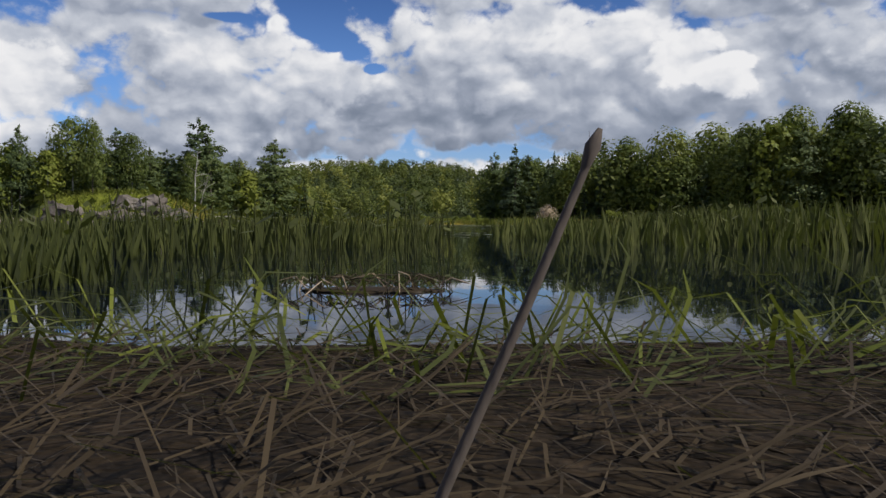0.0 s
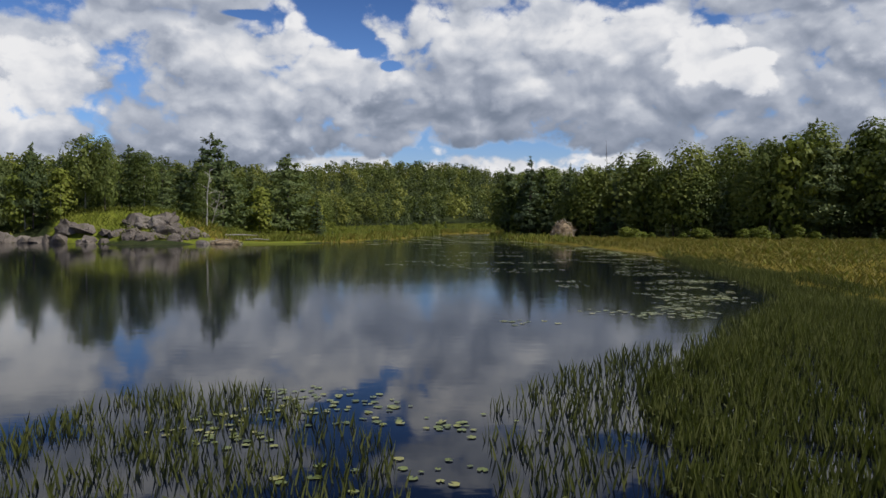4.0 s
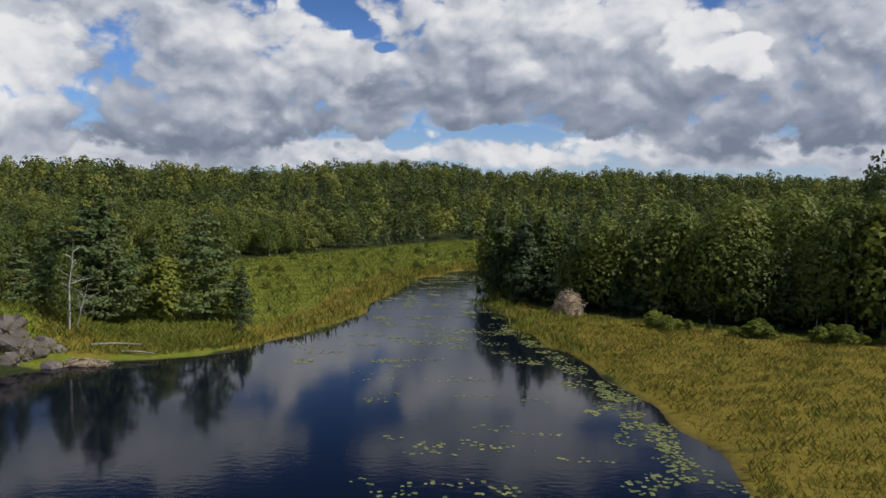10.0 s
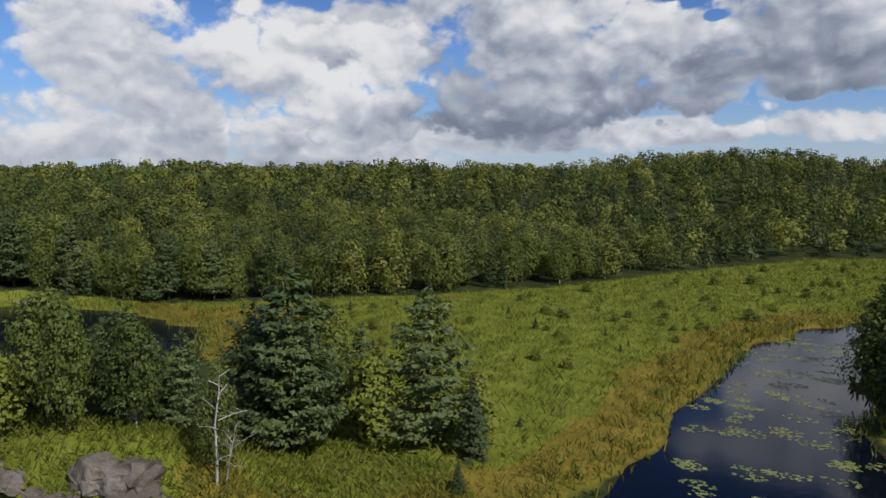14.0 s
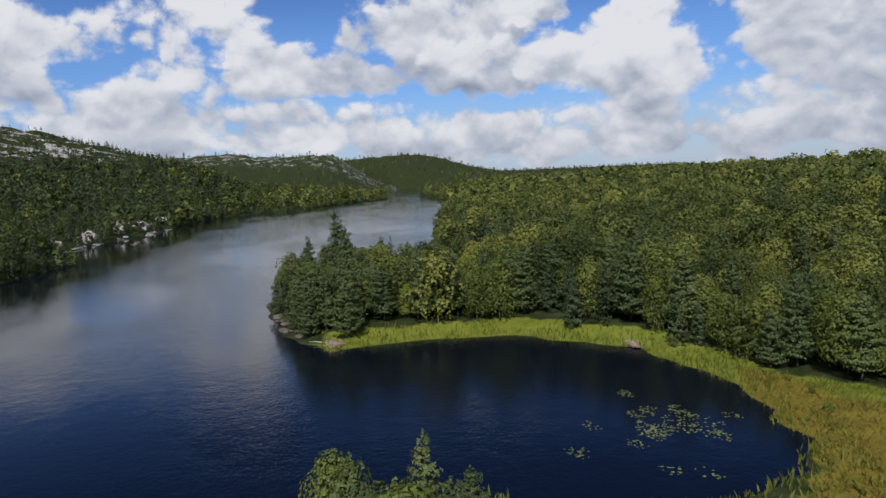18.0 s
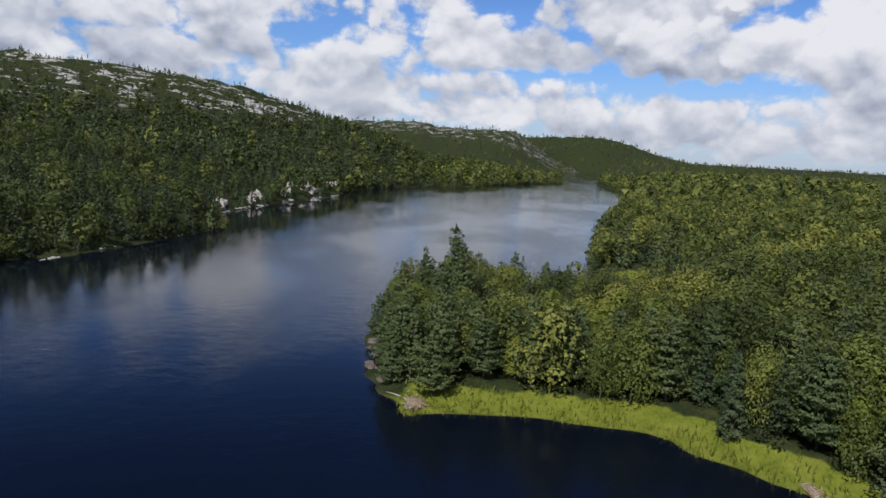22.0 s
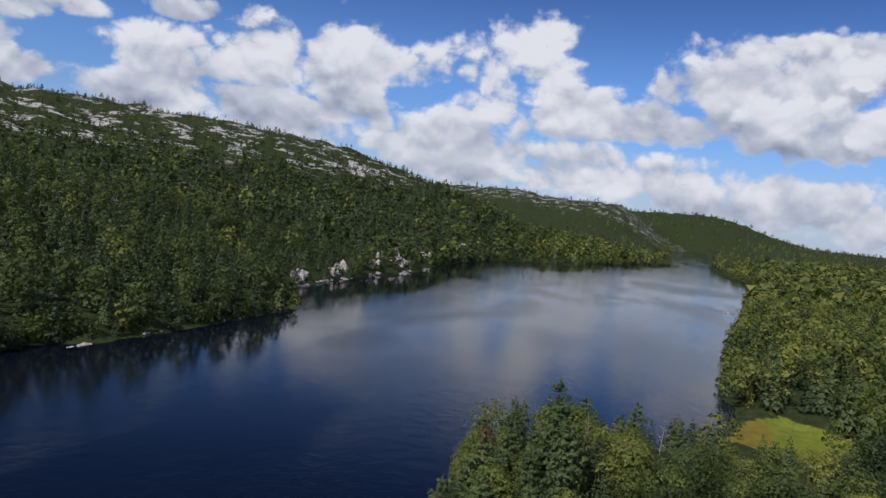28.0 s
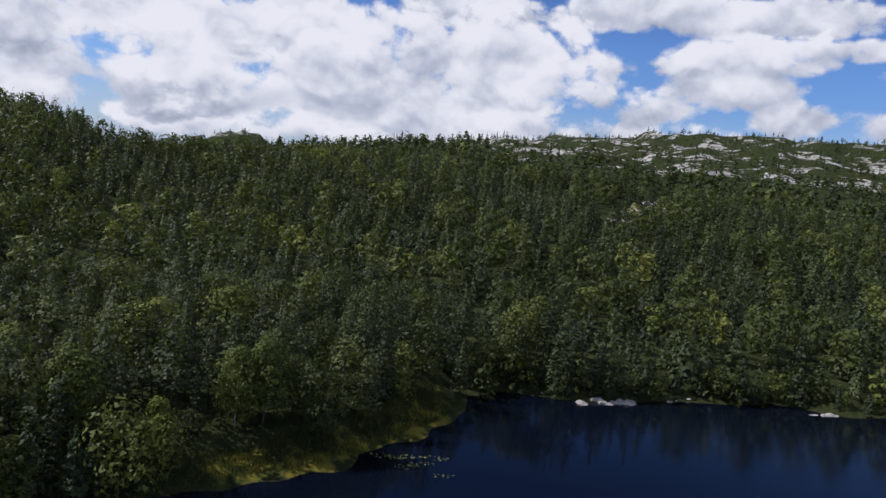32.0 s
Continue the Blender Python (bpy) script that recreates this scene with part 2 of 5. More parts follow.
# ---- materials ----
def material(name):
    m = bpy.data.materials.new(name)
    m.use_nodes = True
    g = Nodes(m.node_tree)
    o = g.n("ShaderNodeOutputMaterial")
    b = g.n("ShaderNodeBsdfPrincipled")
    g.link(b.outputs[0], o.inputs[0])
    return m, g, b, o


def bump(g, b, height, strength, distance):
    node = g.n("ShaderNodeBump")
    node.inputs["Strength"].default_value = strength
    node.inputs["Distance"].default_value = distance
    g.link(height, node.inputs["Height"])
    g.link(node.outputs[0], b.inputs["Normal"])


def where(g):
    return g.n("ShaderNodeNewGeometry").outputs["Position"]


def foliage(name, dark, mid, light, through_light=0.34, per_tree=True, rough=0.6, forest=False):
    m, g, b, o = material(name)
    p = where(g)
    isle = g.n("ShaderNodeNewGeometry").outputs["Random Per Island"]
    tone = g.noise(p, 0.11, 2.0)
    fine = g.noise(p, 1.6, 2.0)
    v = g.math("ADD", g.math("MULTIPLY", isle, 0.34), g.math("MULTIPLY", tone, 0.55))
    v = g.math("ADD", v, g.math("MULTIPLY", fine, 0.3))
    if forest:
        # each tree's tone, which also carries the south slope's painted cloud shade
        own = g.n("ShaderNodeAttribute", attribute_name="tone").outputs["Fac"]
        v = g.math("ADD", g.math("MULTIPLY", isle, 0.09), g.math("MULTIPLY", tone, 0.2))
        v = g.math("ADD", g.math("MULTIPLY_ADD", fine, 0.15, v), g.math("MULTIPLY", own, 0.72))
    elif not per_tree:
        patch = g.noise(p, 0.17, 1.0)
        v = g.math("ADD", v, g.math("MULTIPLY", g.math("SUBTRACT", patch, 0.5), 0.5))
    if per_tree:
        rnd = g.n("ShaderNodeObjectInfo").outputs["Random"]
        v = g.math("ADD", v, g.math("MULTIPLY", g.math("SUBTRACT", rnd, 0.5), 0.3))
    col = g.ramp(v, (0.28, dark), (0.58, mid), (0.9, light))
    g.link(col, b.inputs["Base Color"])
    b.inputs["Roughness"].default_value = rough
    b.inputs["Specular IOR Level"].default_value = 0.25
    tr = g.n("ShaderNodeBsdfTranslucent")
    g.link(g.mix(0.5, col, (0.16, 0.2, 0.02)), tr.inputs[0])
    mx = g.n("ShaderNodeMixShader")
    mx.inputs[0].default_value = through_light
    g.link(b.outputs[0], mx.inputs[1])
    g.link(tr.outputs[0], mx.inputs[2])
    g.link(mx.outputs[0], o.inputs[0])
    return m


LEAF = foliage("broad_leaves", (0.060, 0.084, 0.021), (0.124, 0.158, 0.034), (0.225, 0.245, 0.050))
LEAF_LIGHT = foliage("light_leaves", (0.085, 0.115, 0.018), (0.165, 0.200, 0.030), (0.270, 0.280, 0.049))
PINE = foliage("pine_needles", (0.048, 0.074, 0.029), (0.106, 0.144, 0.053), (0.195, 0.230, 0.080), 0.32)
SPRUCE = foliage("spruce_needles", (0.032, 0.052, 0.028), (0.058, 0.086, 0.040), (0.105, 0.138, 0.060), 0.3)
RUST = foliage("rusty_needles", (0.08, 0.045, 0.02), (0.16, 0.085, 0.035), (0.22, 0.13, 0.05), 0.25)
WOODS = foliage("woods_leaves", (0.045, 0.062, 0.017), (0.105, 0.130, 0.030), (0.225, 0.232, 0.047), 0.28, False, forest=True)
WOODS_DARK = foliage("woods_needles", (0.030, 0.044, 0.020), (0.064, 0.088, 0.034), (0.120, 0.145, 0.052), 0.22, False, forest=True)
REED = foliage("reed_green", (0.032, 0.039, 0.011), (0.070, 0.080, 0.02), (0.14, 0.146, 0.046), 0.26, False)
SEDGE = foliage("sedge_gold", (0.095, 0.085, 0.018), (0.18, 0.15, 0.027), (0.26, 0.21, 0.05), 0.3, False)
GRASS = foliage("meadow_grass", (0.085, 0.105, 0.015), (0.155, 0.175, 0.025), (0.24, 0.24, 0.05), 0.3, False)
STRAW = foliage("dead_grass", (0.026, 0.018, 0.010), (0.048, 0.033, 0.017), (0.088, 0.063, 0.034), 0.22, False)


def bark_material(name, dark, light, scale=6.0):
    m, g, b, o = material(name)
    p = g.vmath("MULTIPLY", where(g), (1.0, 1.0, 0.3))
    n = g.noise(p, scale, 6.0, 0.6)
    g.link(g.ramp(n, (0.3, dark), (0.7, light)), b.inputs["Base Color"])
    b.inputs["Roughness"].default_value = 0.9
    bump(g, b, n, 0.6, 0.03)
    return m


BARK = bark_material("bark", (0.045, 0.035, 0.028), (0.15, 0.12, 0.1))
BIRCH = bark_material("pale_bark", (0.2, 0.19, 0.17), (0.62, 0.6, 0.55), 3.0)
DEADWOOD = bark_material("weathered_wood", (0.2, 0.18, 0.16), (0.5, 0.47, 0.43), 5.0)
STICKS = bark_material("bare_sticks", (0.16, 0.11, 0.065), (0.42, 0.33, 0.22), 9.0)


def rock_material(name, dark, mid, light, lichen):
    m, g, b, o = material(name)
    p = where(g)
    big, fine = g.noise(p, 0.35, 5.0, 0.6), g.noise(p, 4.5, 6.0, 0.65)
    v = g.math("ADD", g.math("MULTIPLY", big, 0.6), g.math("MULTIPLY", fine, 0.45))
    col = g.ramp(v, (0.32, dark), (0.52, mid), (0.74, light))
    col = g.mix(g.remap(g.noise(p, 1.3, 4.0), 0.56, 0.66, 0.0, 0.7), col, lichen)
    g.link(col, b.inputs["Base Color"])
    b.inputs["Roughness"].default_value = 0.85
    bump(g, b, v, 0.8, 0.12)
    return m


ROCK = rock_material("lake_rock", (0.052, 0.043, 0.036), (0.125, 0.103, 0.086), (0.235, 0.208, 0.186), (0.072, 0.065, 0.036))
QUARTZ = rock_material("white_quartzite", (0.16, 0.14, 0.12), (0.4, 0.36, 0.33), (0.68, 0.65, 0.62), (0.16, 0.15, 0.1))

m, g, b, o = material("white_boat_paint")
HULL_WHITE = m
g.link(g.ramp(g.noise(where(g), 3.0, 4.0), (0.35, (0.6, 0.6, 0.58)), (0.65, (0.8, 0.8, 0.78))), b.inputs["Base Color"])
b.inputs["Roughness"].default_value = 0.4

m, g, b, o = material("ground_soil")
GROUND = m
p = where(g)
zone = g.n("ShaderNodeAttribute", attribute_name="zone")
zs = g.n("ShaderNodeSeparateColor")
g.link(zone.outputs["Color"], zs.inputs[0])
fine, mid_n, big = g.noise(p, 2.2, 6.0, 0.65), g.noise(p, 0.35, 4.0), g.noise(p, 0.05, 3.0)
v = g.math("ADD", g.math("MULTIPLY", fine, 0.5), g.math("MULTIPLY", mid_n, 0.5))
floor_c = g.ramp(v, (0.35, (0.016, 0.022, 0.008)), (0.5, (0.032, 0.042, 0.014)), (0.68, (0.06, 0.07, 0.024)))
grass_c = g.ramp(v, (0.32, (0.085, 0.105, 0.014)), (0.5, (0.155, 0.18, 0.022)), (0.68, (0.22, 0.23, 0.04)))
sedge_c = g.ramp(v, (0.32, (0.11, 0.095, 0.016)), (0.5, (0.185, 0.145, 0.022)), (0.68, (0.25, 0.19, 0.035)))
rock_c = g.ramp(v, (0.36, (0.16, 0.145, 0.135)), (0.5, (0.38, 0.36, 0.34)), (0.64, (0.66, 0.64, 0.61)))
mud_c = g.ramp(v, (0.35, (0.02, 0.015, 0.01)), (0.6, (0.06, 0.045, 0.03)))
jit = g.math("MULTIPLY", g.math("SUBTRACT", mid_n, 0.5), 0.9)
col = g.mix(g.remap(g.math("ADD", zs.outputs[0], jit), 0.35, 0.6), floor_c, grass_c)
col = g.mix(g.remap(g.math("ADD", zs.outputs[1], jit), 0.35, 0.65), col, sedge_c)
turned = g.n("ShaderNodeVectorRotate", rotation_type="Z_AXIS")
g.link(p, turned.inputs["Vector"])
turned.inputs["Angle"].default_value = radians(38)
long_p = g.vmath("MULTIPLY", turned.outputs[0], (0.6, 1.0, 0.7))
bare = g.math("ADD", g.math("MULTIPLY", g.noise(long_p, 0.045, 6.0, 0.66), 0.7), g.math("MULTIPLY", g.noise(long_p, 0.22, 4.0, 0.6), 0.3))
col = g.mix(g.math("MULTIPLY", g.remap(bare, 0.535, 0.56), g.remap(zs.outputs[2], 0.15, 0.5)), col, rock_c)
gs = g.n("ShaderNodeSeparateXYZ")
g.link(p, gs.inputs[0])
col = g.mix(g.remap(gs.outputs["Z"], 0.12, -0.1), col, mud_c)
straw_c = g.ramp(g.noise(p, 30.0, 6.0, 0.7), (0.35, (0.01, 0.007, 0.004)), (0.55, (0.026, 0.018, 0.011)), (0.75, (0.06, 0.042, 0.026)))
col = g.mix(g.remap(g.vmath("LENGTH", g.vmath("SUBTRACT", p, (0.6, -0.5, 0.0))), 4.2, 2.6), col, straw_c)
g.link(col, b.inputs["Base Color"])
b.inputs["Roughness"].default_value = 0.95
b.inputs["Specular IOR Level"].default_value = 0.1
bump(g, b, v, 0.9, 0.35)

m, g, b, o = material("lake_water")
WATER = m
p = where(g)
b.inputs["Base Color"].default_value = (0.003, 0.005, 0.011, 1)
b.inputs["IOR"].default_value = 1.33
b.inputs["Roughness"].default_value = 0.05
b.inputs["Specular IOR Level"].default_value = 0.36
ws = g.n("ShaderNodeSeparateXYZ")
g.link(p, ws.inputs[0])
open_water = g.math("MULTIPLY", g.remap(ws.outputs["X"], -28.0, -75.0, 0.2, 1.7), g.remap(ws.outputs["Y"], 4.0, 26.0, 0.35, 1.0))
breeze = g.remap(g.noise(g.vmath("MULTIPLY", p, (1.0, 2.2, 1.0)), 0.012, 3.0), 0.42, 0.62, 0.35, 1.0)
ripple = g.math("ADD", g.noise(g.vmath("MULTIPLY", p, (1.0, 1.6, 1.0)), 1.5, 3.0, 0.55),
                g.math("MULTIPLY", g.noise(p, 0.35, 2.0), 1.2))
hgt = g.math("MULTIPLY", g.math("MULTIPLY", ripple, breeze), open_water)
bump(g, b, hgt, 0.15, 0.2)
g.link(g.math("MULTIPLY", g.remap(ws.outputs["X"], -28.0, -75.0, 0.07, 0.05), g.remap(ws.outputs["Y"], 4.0, 26.0, 0.3, 1.0)), b.inputs["Roughness"])

m, g, b, o = material("lily_leaf")
LILY = m
isle = g.n("ShaderNodeNewGeometry").outputs["Random Per Island"]
g.link(g.ramp(isle, (0.0, (0.08, 0.1, 0.025)), (0.6, (0.17, 0.2, 0.05)), (1.0, (0.3, 0.28, 0.09))), b.inputs["Base Color"])
b.inputs["Roughness"].default_value = 0.35

# ---- the plan ----
# lake outline, anticlockwise from the bank where the flight starts
LAKE = [(-0.5, 0.62), (0.3, 0.3), (1.8, 0.36), (4, 1.4), (7, 5), (12, 14), (16, 25), (19, 39), (19.5, 55), (18.5, 72), (17, 86), (13, 101), (11, 110),
        (10.5, 120), (8, 133), (7.5, 148), (13, 161), (16, 176), (21, 186), (13, 190), (3, 180), (-4, 161), (-7, 143), (-8, 119),
        (-12, 106), (-16, 97), (-24, 92), (-31, 89), (-35, 84), (-43, 86), (-55, 90), (-66, 87), (-76, 92), (-78, 99),
        (-71, 108), (-67, 119), (-72, 133), (-80, 139), (-92, 141), (-106, 143), (-121, 138), (-136, 125), (-139, 112),
        (-139, 101), (-137, 92), (-143, 87), (-158, 83), (-185, 78), (-208, 80), (-219, 93), (-232, 114), (-247, 129), (-257, 133),
        (-270, 137), (-300, 138), (-376, 152), (-500, 182), (-650, 213), (-870, 281), (-1025, 270), (-1290, 281),
        (-1400, 298), (-2000, 385), (-2740, 492), (-2760, 425), (-2110, 309), (-1700, 262), (-1270, 218), (-1215, 213), (-940, 90), (-890, 86), (-785, 0), (-625, -19),
        (-540, -17), (-470, -31), (-392, -35), (-350, -20), (-330, -9), (-285, -15), (-242, -21), (-232, -29),
        (-205, -34), (-184, -34), (-166, -41), (-156, -40), (-148, -26), (-123, -8), (-109, -4), (-85, 3), (-50, 3), (-25, 1), (-8, 0.8), (-2, 0.9)]
MEADOW_WEST = [(-31, 90), (-16, 98), (-8, 118), (-4, 161), (16, 190), (34, 285), (5, 272), (-23, 231), (-42, 198), (-60, 178),
               (-89, 157), (-104, 146), (-90, 140), (-72, 135), (-64, 124), (-48, 116), (-40, 98)]
MEADOW_NORTH = [(-247, 130), (-233, 138), (-240, 153), (-262, 160), (-274, 148), (-268, 139), (-257, 134)]
MEADOW_EAST = [(5, 0), (17, 25), (19, 55), (17, 86), (11, 110), (9, 133), (12, 134), (16, 125), (25, 117), (37, 108), (52, 101), (64, 92), (66, 60), (40, 15), (20, -6)]


def edges_of(poly):
    a = np.array(poly, float)
    return a, np.roll(a, -1, axis=0)


def polygon_distance(x, y, poly):
    """Signed distance to a closed outline: negative inside."""
    a, b = edges_of(poly)
    best = np.full(x.shape, 1e9)
    inside = np.zeros(x.shape, bool)
    for (ax, ay), (bx, by) in zip(a, b):
        dx, dy = bx - ax, by - ay
        s = np.clip(((x - ax) * dx + (y - ay) * dy) / (dx * dx + dy * dy), 0, 1)
        best = np.minimum(best, np.hypot(x - ax - s * dx, y - ay - s * dy))
        if ay != by:
            cross = ((ay > y) != (by > y)) & (x < dx * (y - ay) / dy + ax)
            inside ^= cross
    return np.where(inside, -best, best)


def smooth(v, a, b):
    s = np.clip((v - a) / (b - a), 0, 1)
    return s * s * (3 - 2 * s)


def wave_noise(x, y, scale, seed=0):
    """Cheap smooth noise, about -1 to 1, out of a few crossed waves."""
    r = np.random.RandomState(seed)
    total = np.zeros(np.shape(x))
    for k in range(7):
        ang, f, ph = r.uniform(0, 6.283), r.uniform(0.6, 1.9) / scale, r.uniform(0, 6.283)
        total += np.sin((x * math.cos(ang) + y * math.sin(ang)) * f * 6.283 + ph)
    return total / 3.2


def mound(x, y, cx, cy, along, across, turn):
    c, s = math.cos(radians(turn)), math.sin(radians(turn))
    u, v = (x - cx) * c + (y - cy) * s, -(x - cx) * s + (y - cy) * c
    return np.exp(-((u / along) ** 4) * 0.7 - (v / across) ** 2)


def terrain(x, y):
    """Height of the ground, distance to the lake and the three surface zones."""
    x, y = np.asarray(x, float), np.asarray(y, float)
    d = polygon_distance(x, y, LAKE)
    d = d + 1.2 * wave_noise(x, y, 14, 3) * (1 - np.exp(-(x * x + y * y) / 60))
    mw, me = polygon_distance(x, y, MEADOW_WEST), polygon_distance(x, y, MEADOW_EAST)
    meadow = np.maximum(smooth(-mw, -3, 3), smooth(-me, -3, 3))
    mn = polygon_distance(x, y, MEADOW_NORTH)
    meadow = np.maximum(meadow, smooth(-mn, -2, 2))
    corner = smooth(x, -153, -146) * smooth(-x, 98, 104) * smooth(y, -44, -38) * smooth(-y, 0, 4)
    meadow = np.maximum(meadow, 0.45 * corner * smooth(-d, -7, -5))
    land = np.maximum(d, 0)
    south = smooth(-y + 0.05 * x, -60, 30) * smooth(-x, 20, 90)
    west_far = smooth(-x, 600, 1500)
    h = 0.25 + 0.012 * np.minimum(land, 60) + 0.0
    away = np.minimum(np.minimum(mw, me), 400)
    h += (12.6 + 4.4 * smooth(x, -80, -35) * smooth(-x, -30, 5)) * smooth(land, 12, 160) * smooth(away, -8, 140) * (1 - south)
    h += 2.2 * smooth(land, 1, 9) * (1 - meadow) * (1 - smooth(-mw, -14, -2)) * (1 - south) * smooth(-x, 95, 130)
    h += south * (5 * smooth(land, 0, 12) + 23 * smooth(land, 8, 150) * smooth(-x, 60, 330))
    h += 3.9 * mound(x, y, -43.5, 94.5, 11, 5.2, 8)
    h += 98 * mound(x, y, -850, -480, 450, 235, -38) * smooth(land, 20, 260)
    h += 9 * mound(x, y, -330, -225, 70, 50, -30)
    h += 33 * mound(x, y, 10, -330, 260, 130, -8) * smooth(land, 10, 120)
    h += 112 * mound(x, y, -2500, -100, 620, 420, 95) * smooth(land, 20, 240)
    h += 88 * mound(x, y, -250, -2500, 120, 120, 0) + 40 * mound(x, y, -900, -2300, 900, 400, 10)
    h += 118 * mound(x, y, -3500, 330, 480, 500, 80) + 40 * mound(x, y, -3500, 1350, 900, 500, 80)
    h += 38 * mound(x, y, -250, -830, 260, 200, -15)
    h += 7 * mound(x, y, 30, 430, 150, 110, 0) + 3.0 * smooth(y, 195, 280) * smooth(x, -150, -90) * smooth(away, 40, 150)
    h += smooth(land, 30, 200) * (1 - meadow) * (1.6 * wave_noise(x, y, 130, 5) + 0.03 * np.minimum(h, 120) * wave_noise(x, y, 60, 6) * 1.2)
    h += 0.12 * wave_noise(x, y, 6, 8) * smooth(land, 0, 5)
    near = np.exp(-((x - 0.7) ** 2 + y ** 2) / 20)
    h = np.maximum(h, 0.18) * (1 - near) + 0.05 * near
    edge = 0.18 * (1 - near) + 0.05 * near
    h = np.where(d < 0.6, edge + (d - 0.6) * 0.22 * (1 - 0.72 * near), h)
    h = np.maximum(h, -2.2)
    sedge = meadow * (1 - smooth(land, 5, 11) * (1 - smooth(-me, -2, 4) * 0.75))
    marsh_bay = smooth(-np.hypot((x + 74) / 1.5, (y - 146)), -12, -8)
    sedge = np.maximum(sedge, marsh_bay * meadow)
    pu, pv = x * 0.79 - y * 0.61, x * 0.61 + y * 0.79
    patch = wave_noise(pu * 0.3, pv, 34, 11) + 0.6 * wave_noise(pu * 0.35, pv, 15, 12)
    ridge = mound(x, y, -830, -515, 480, 250, -38)
    rock = smooth(ridge, 0.3, 0.6) * south
    shore_grass = smooth(y, 84, 92) * smooth(-x, 80, 90) * smooth(x, -152, -138) * (1 - smooth(land, 5.0, 7.4))
    meadow = np.maximum(meadow, shore_grass)
    meadow = np.maximum(meadow, 0.8 * smooth(mound(x, y, -36, 96, 15, 8, 8), 0.15, 0.4))
    rock = np.maximum(rock, 0.42 * smooth(mound(x, y, -2500, -100, 620, 420, 95), 0.4, 0.8))
    rock = np.maximum(rock, smooth(mound(x, y, -250, -2500, 120, 120, 0), 0.75, 0.9))
    return h, d, meadow, sedge, rock
def mesh_from(name, verts, faces, mat, smooth_shade=False):
    """A mesh out of arrays: faces all of one size."""
    me = bpy.data.meshes.new(name)
    verts, faces = np.asarray(verts, np.float32), np.asarray(faces, np.int32)
    n, k = faces.shape
    me.vertices.add(len(verts))
    me.vertices.foreach_set("co", verts.ravel())
    me.loops.add(n * k)
    me.loops.foreach_set("vertex_index", faces.ravel())
    me.polygons.add(n)
    me.polygons.foreach_set("loop_start", np.arange(0, n * k, k, dtype=np.int32))
    me.update(calc_edges=True)
    if mat:
        me.materials.append(mat)
    if smooth_shade:
        me.polygons.foreach_set("use_smooth", np.ones(n, bool))
    return me


def part(name, data, parent, label="", m=None):
    ob = new(name, data)
    ob.parent = parent
    if m is not None:
        ob.matrix_basis = m
    return tagged(ob, label)


# ---- ground and water ----
GN, GB, GX, GY = 430, 5.0, -85.0, 75.0
u = np.sinh(np.linspace(-1, 1, GN) * GB) / math.sinh(GB) * 4700
gxs = np.unique(np.concatenate([u + GX, np.linspace(-4, 5, 46)]))
gys = np.unique(np.concatenate([u + GY, np.linspace(-3, 4, 40)]))
gx, gy = np.meshgrid(gxs, gys)
gh, gd, gmeadow, gsedge, grock = terrain(gx, gy)
idx = np.arange(gx.size).reshape(gx.shape)
quads = np.stack([idx[:-1, :-1], idx[:-1, 1:], idx[1:, 1:], idx[1:, :-1]], -1).reshape(-1, 4)
ground_mesh = mesh_from("ground", np.stack([gx, gy, gh], -1).reshape(-1, 3), quads, GROUND, True)
layer = ground_mesh.color_attributes.new("zone", "FLOAT_COLOR", "POINT")
layer.data.foreach_set("color", np.stack([gmeadow, gsedge, grock, np.ones_like(gh)], -1).astype(np.float32).ravel())
ground = tagged(new("ground", ground_mesh), "marshy meadow and forest floor rising into wooded hills", "ground", kind="structure")
water = new("water", mesh_from("water", [(-4800, -4700, 0), (4600, -4700, 0), (4600, 4700, 0), (-4800, 4700, 0)], [(0, 1, 2, 3)], WATER))
tagged(water, "dark blue lake water with light ripples and reflections", "lake", kind="structure")


def height(x, y):
    return float(terrain(np.array([x]), np.array([y]))[0][0])


# ---- trees ----
def leaf_tris(r, centres, normals, sizes, aspect=1.0):
    """One small triangular spray of leaves at each centre, facing about along its normal."""
    n = len(centres)
    t = np.cross(normals, r.normal(size=(n, 3)))
    t /= np.linalg.norm(t, axis=1, keepdims=True) + 1e-9
    b = np.cross(normals, t)
    b /= np.linalg.norm(b, axis=1, keepdims=True) + 1e-9
    s = np.asarray(sizes)[:, None] * 0.62
    j = lambda: r.uniform(0.7, 1.3, (n, 1))
    v = np.stack([centres + t * s * j(), centres - t * s * 0.5 * j() + b * s * 0.87 * aspect * j(), centres - t * s * 0.5 * j() - b * s * 0.87 * aspect * j()], 1)
    return v.reshape(-1, 3), np.arange(3 * n).reshape(n, 3)


def unit(v):
    return v / (np.linalg.norm(v, axis=1, keepdims=True) + 1e-9)


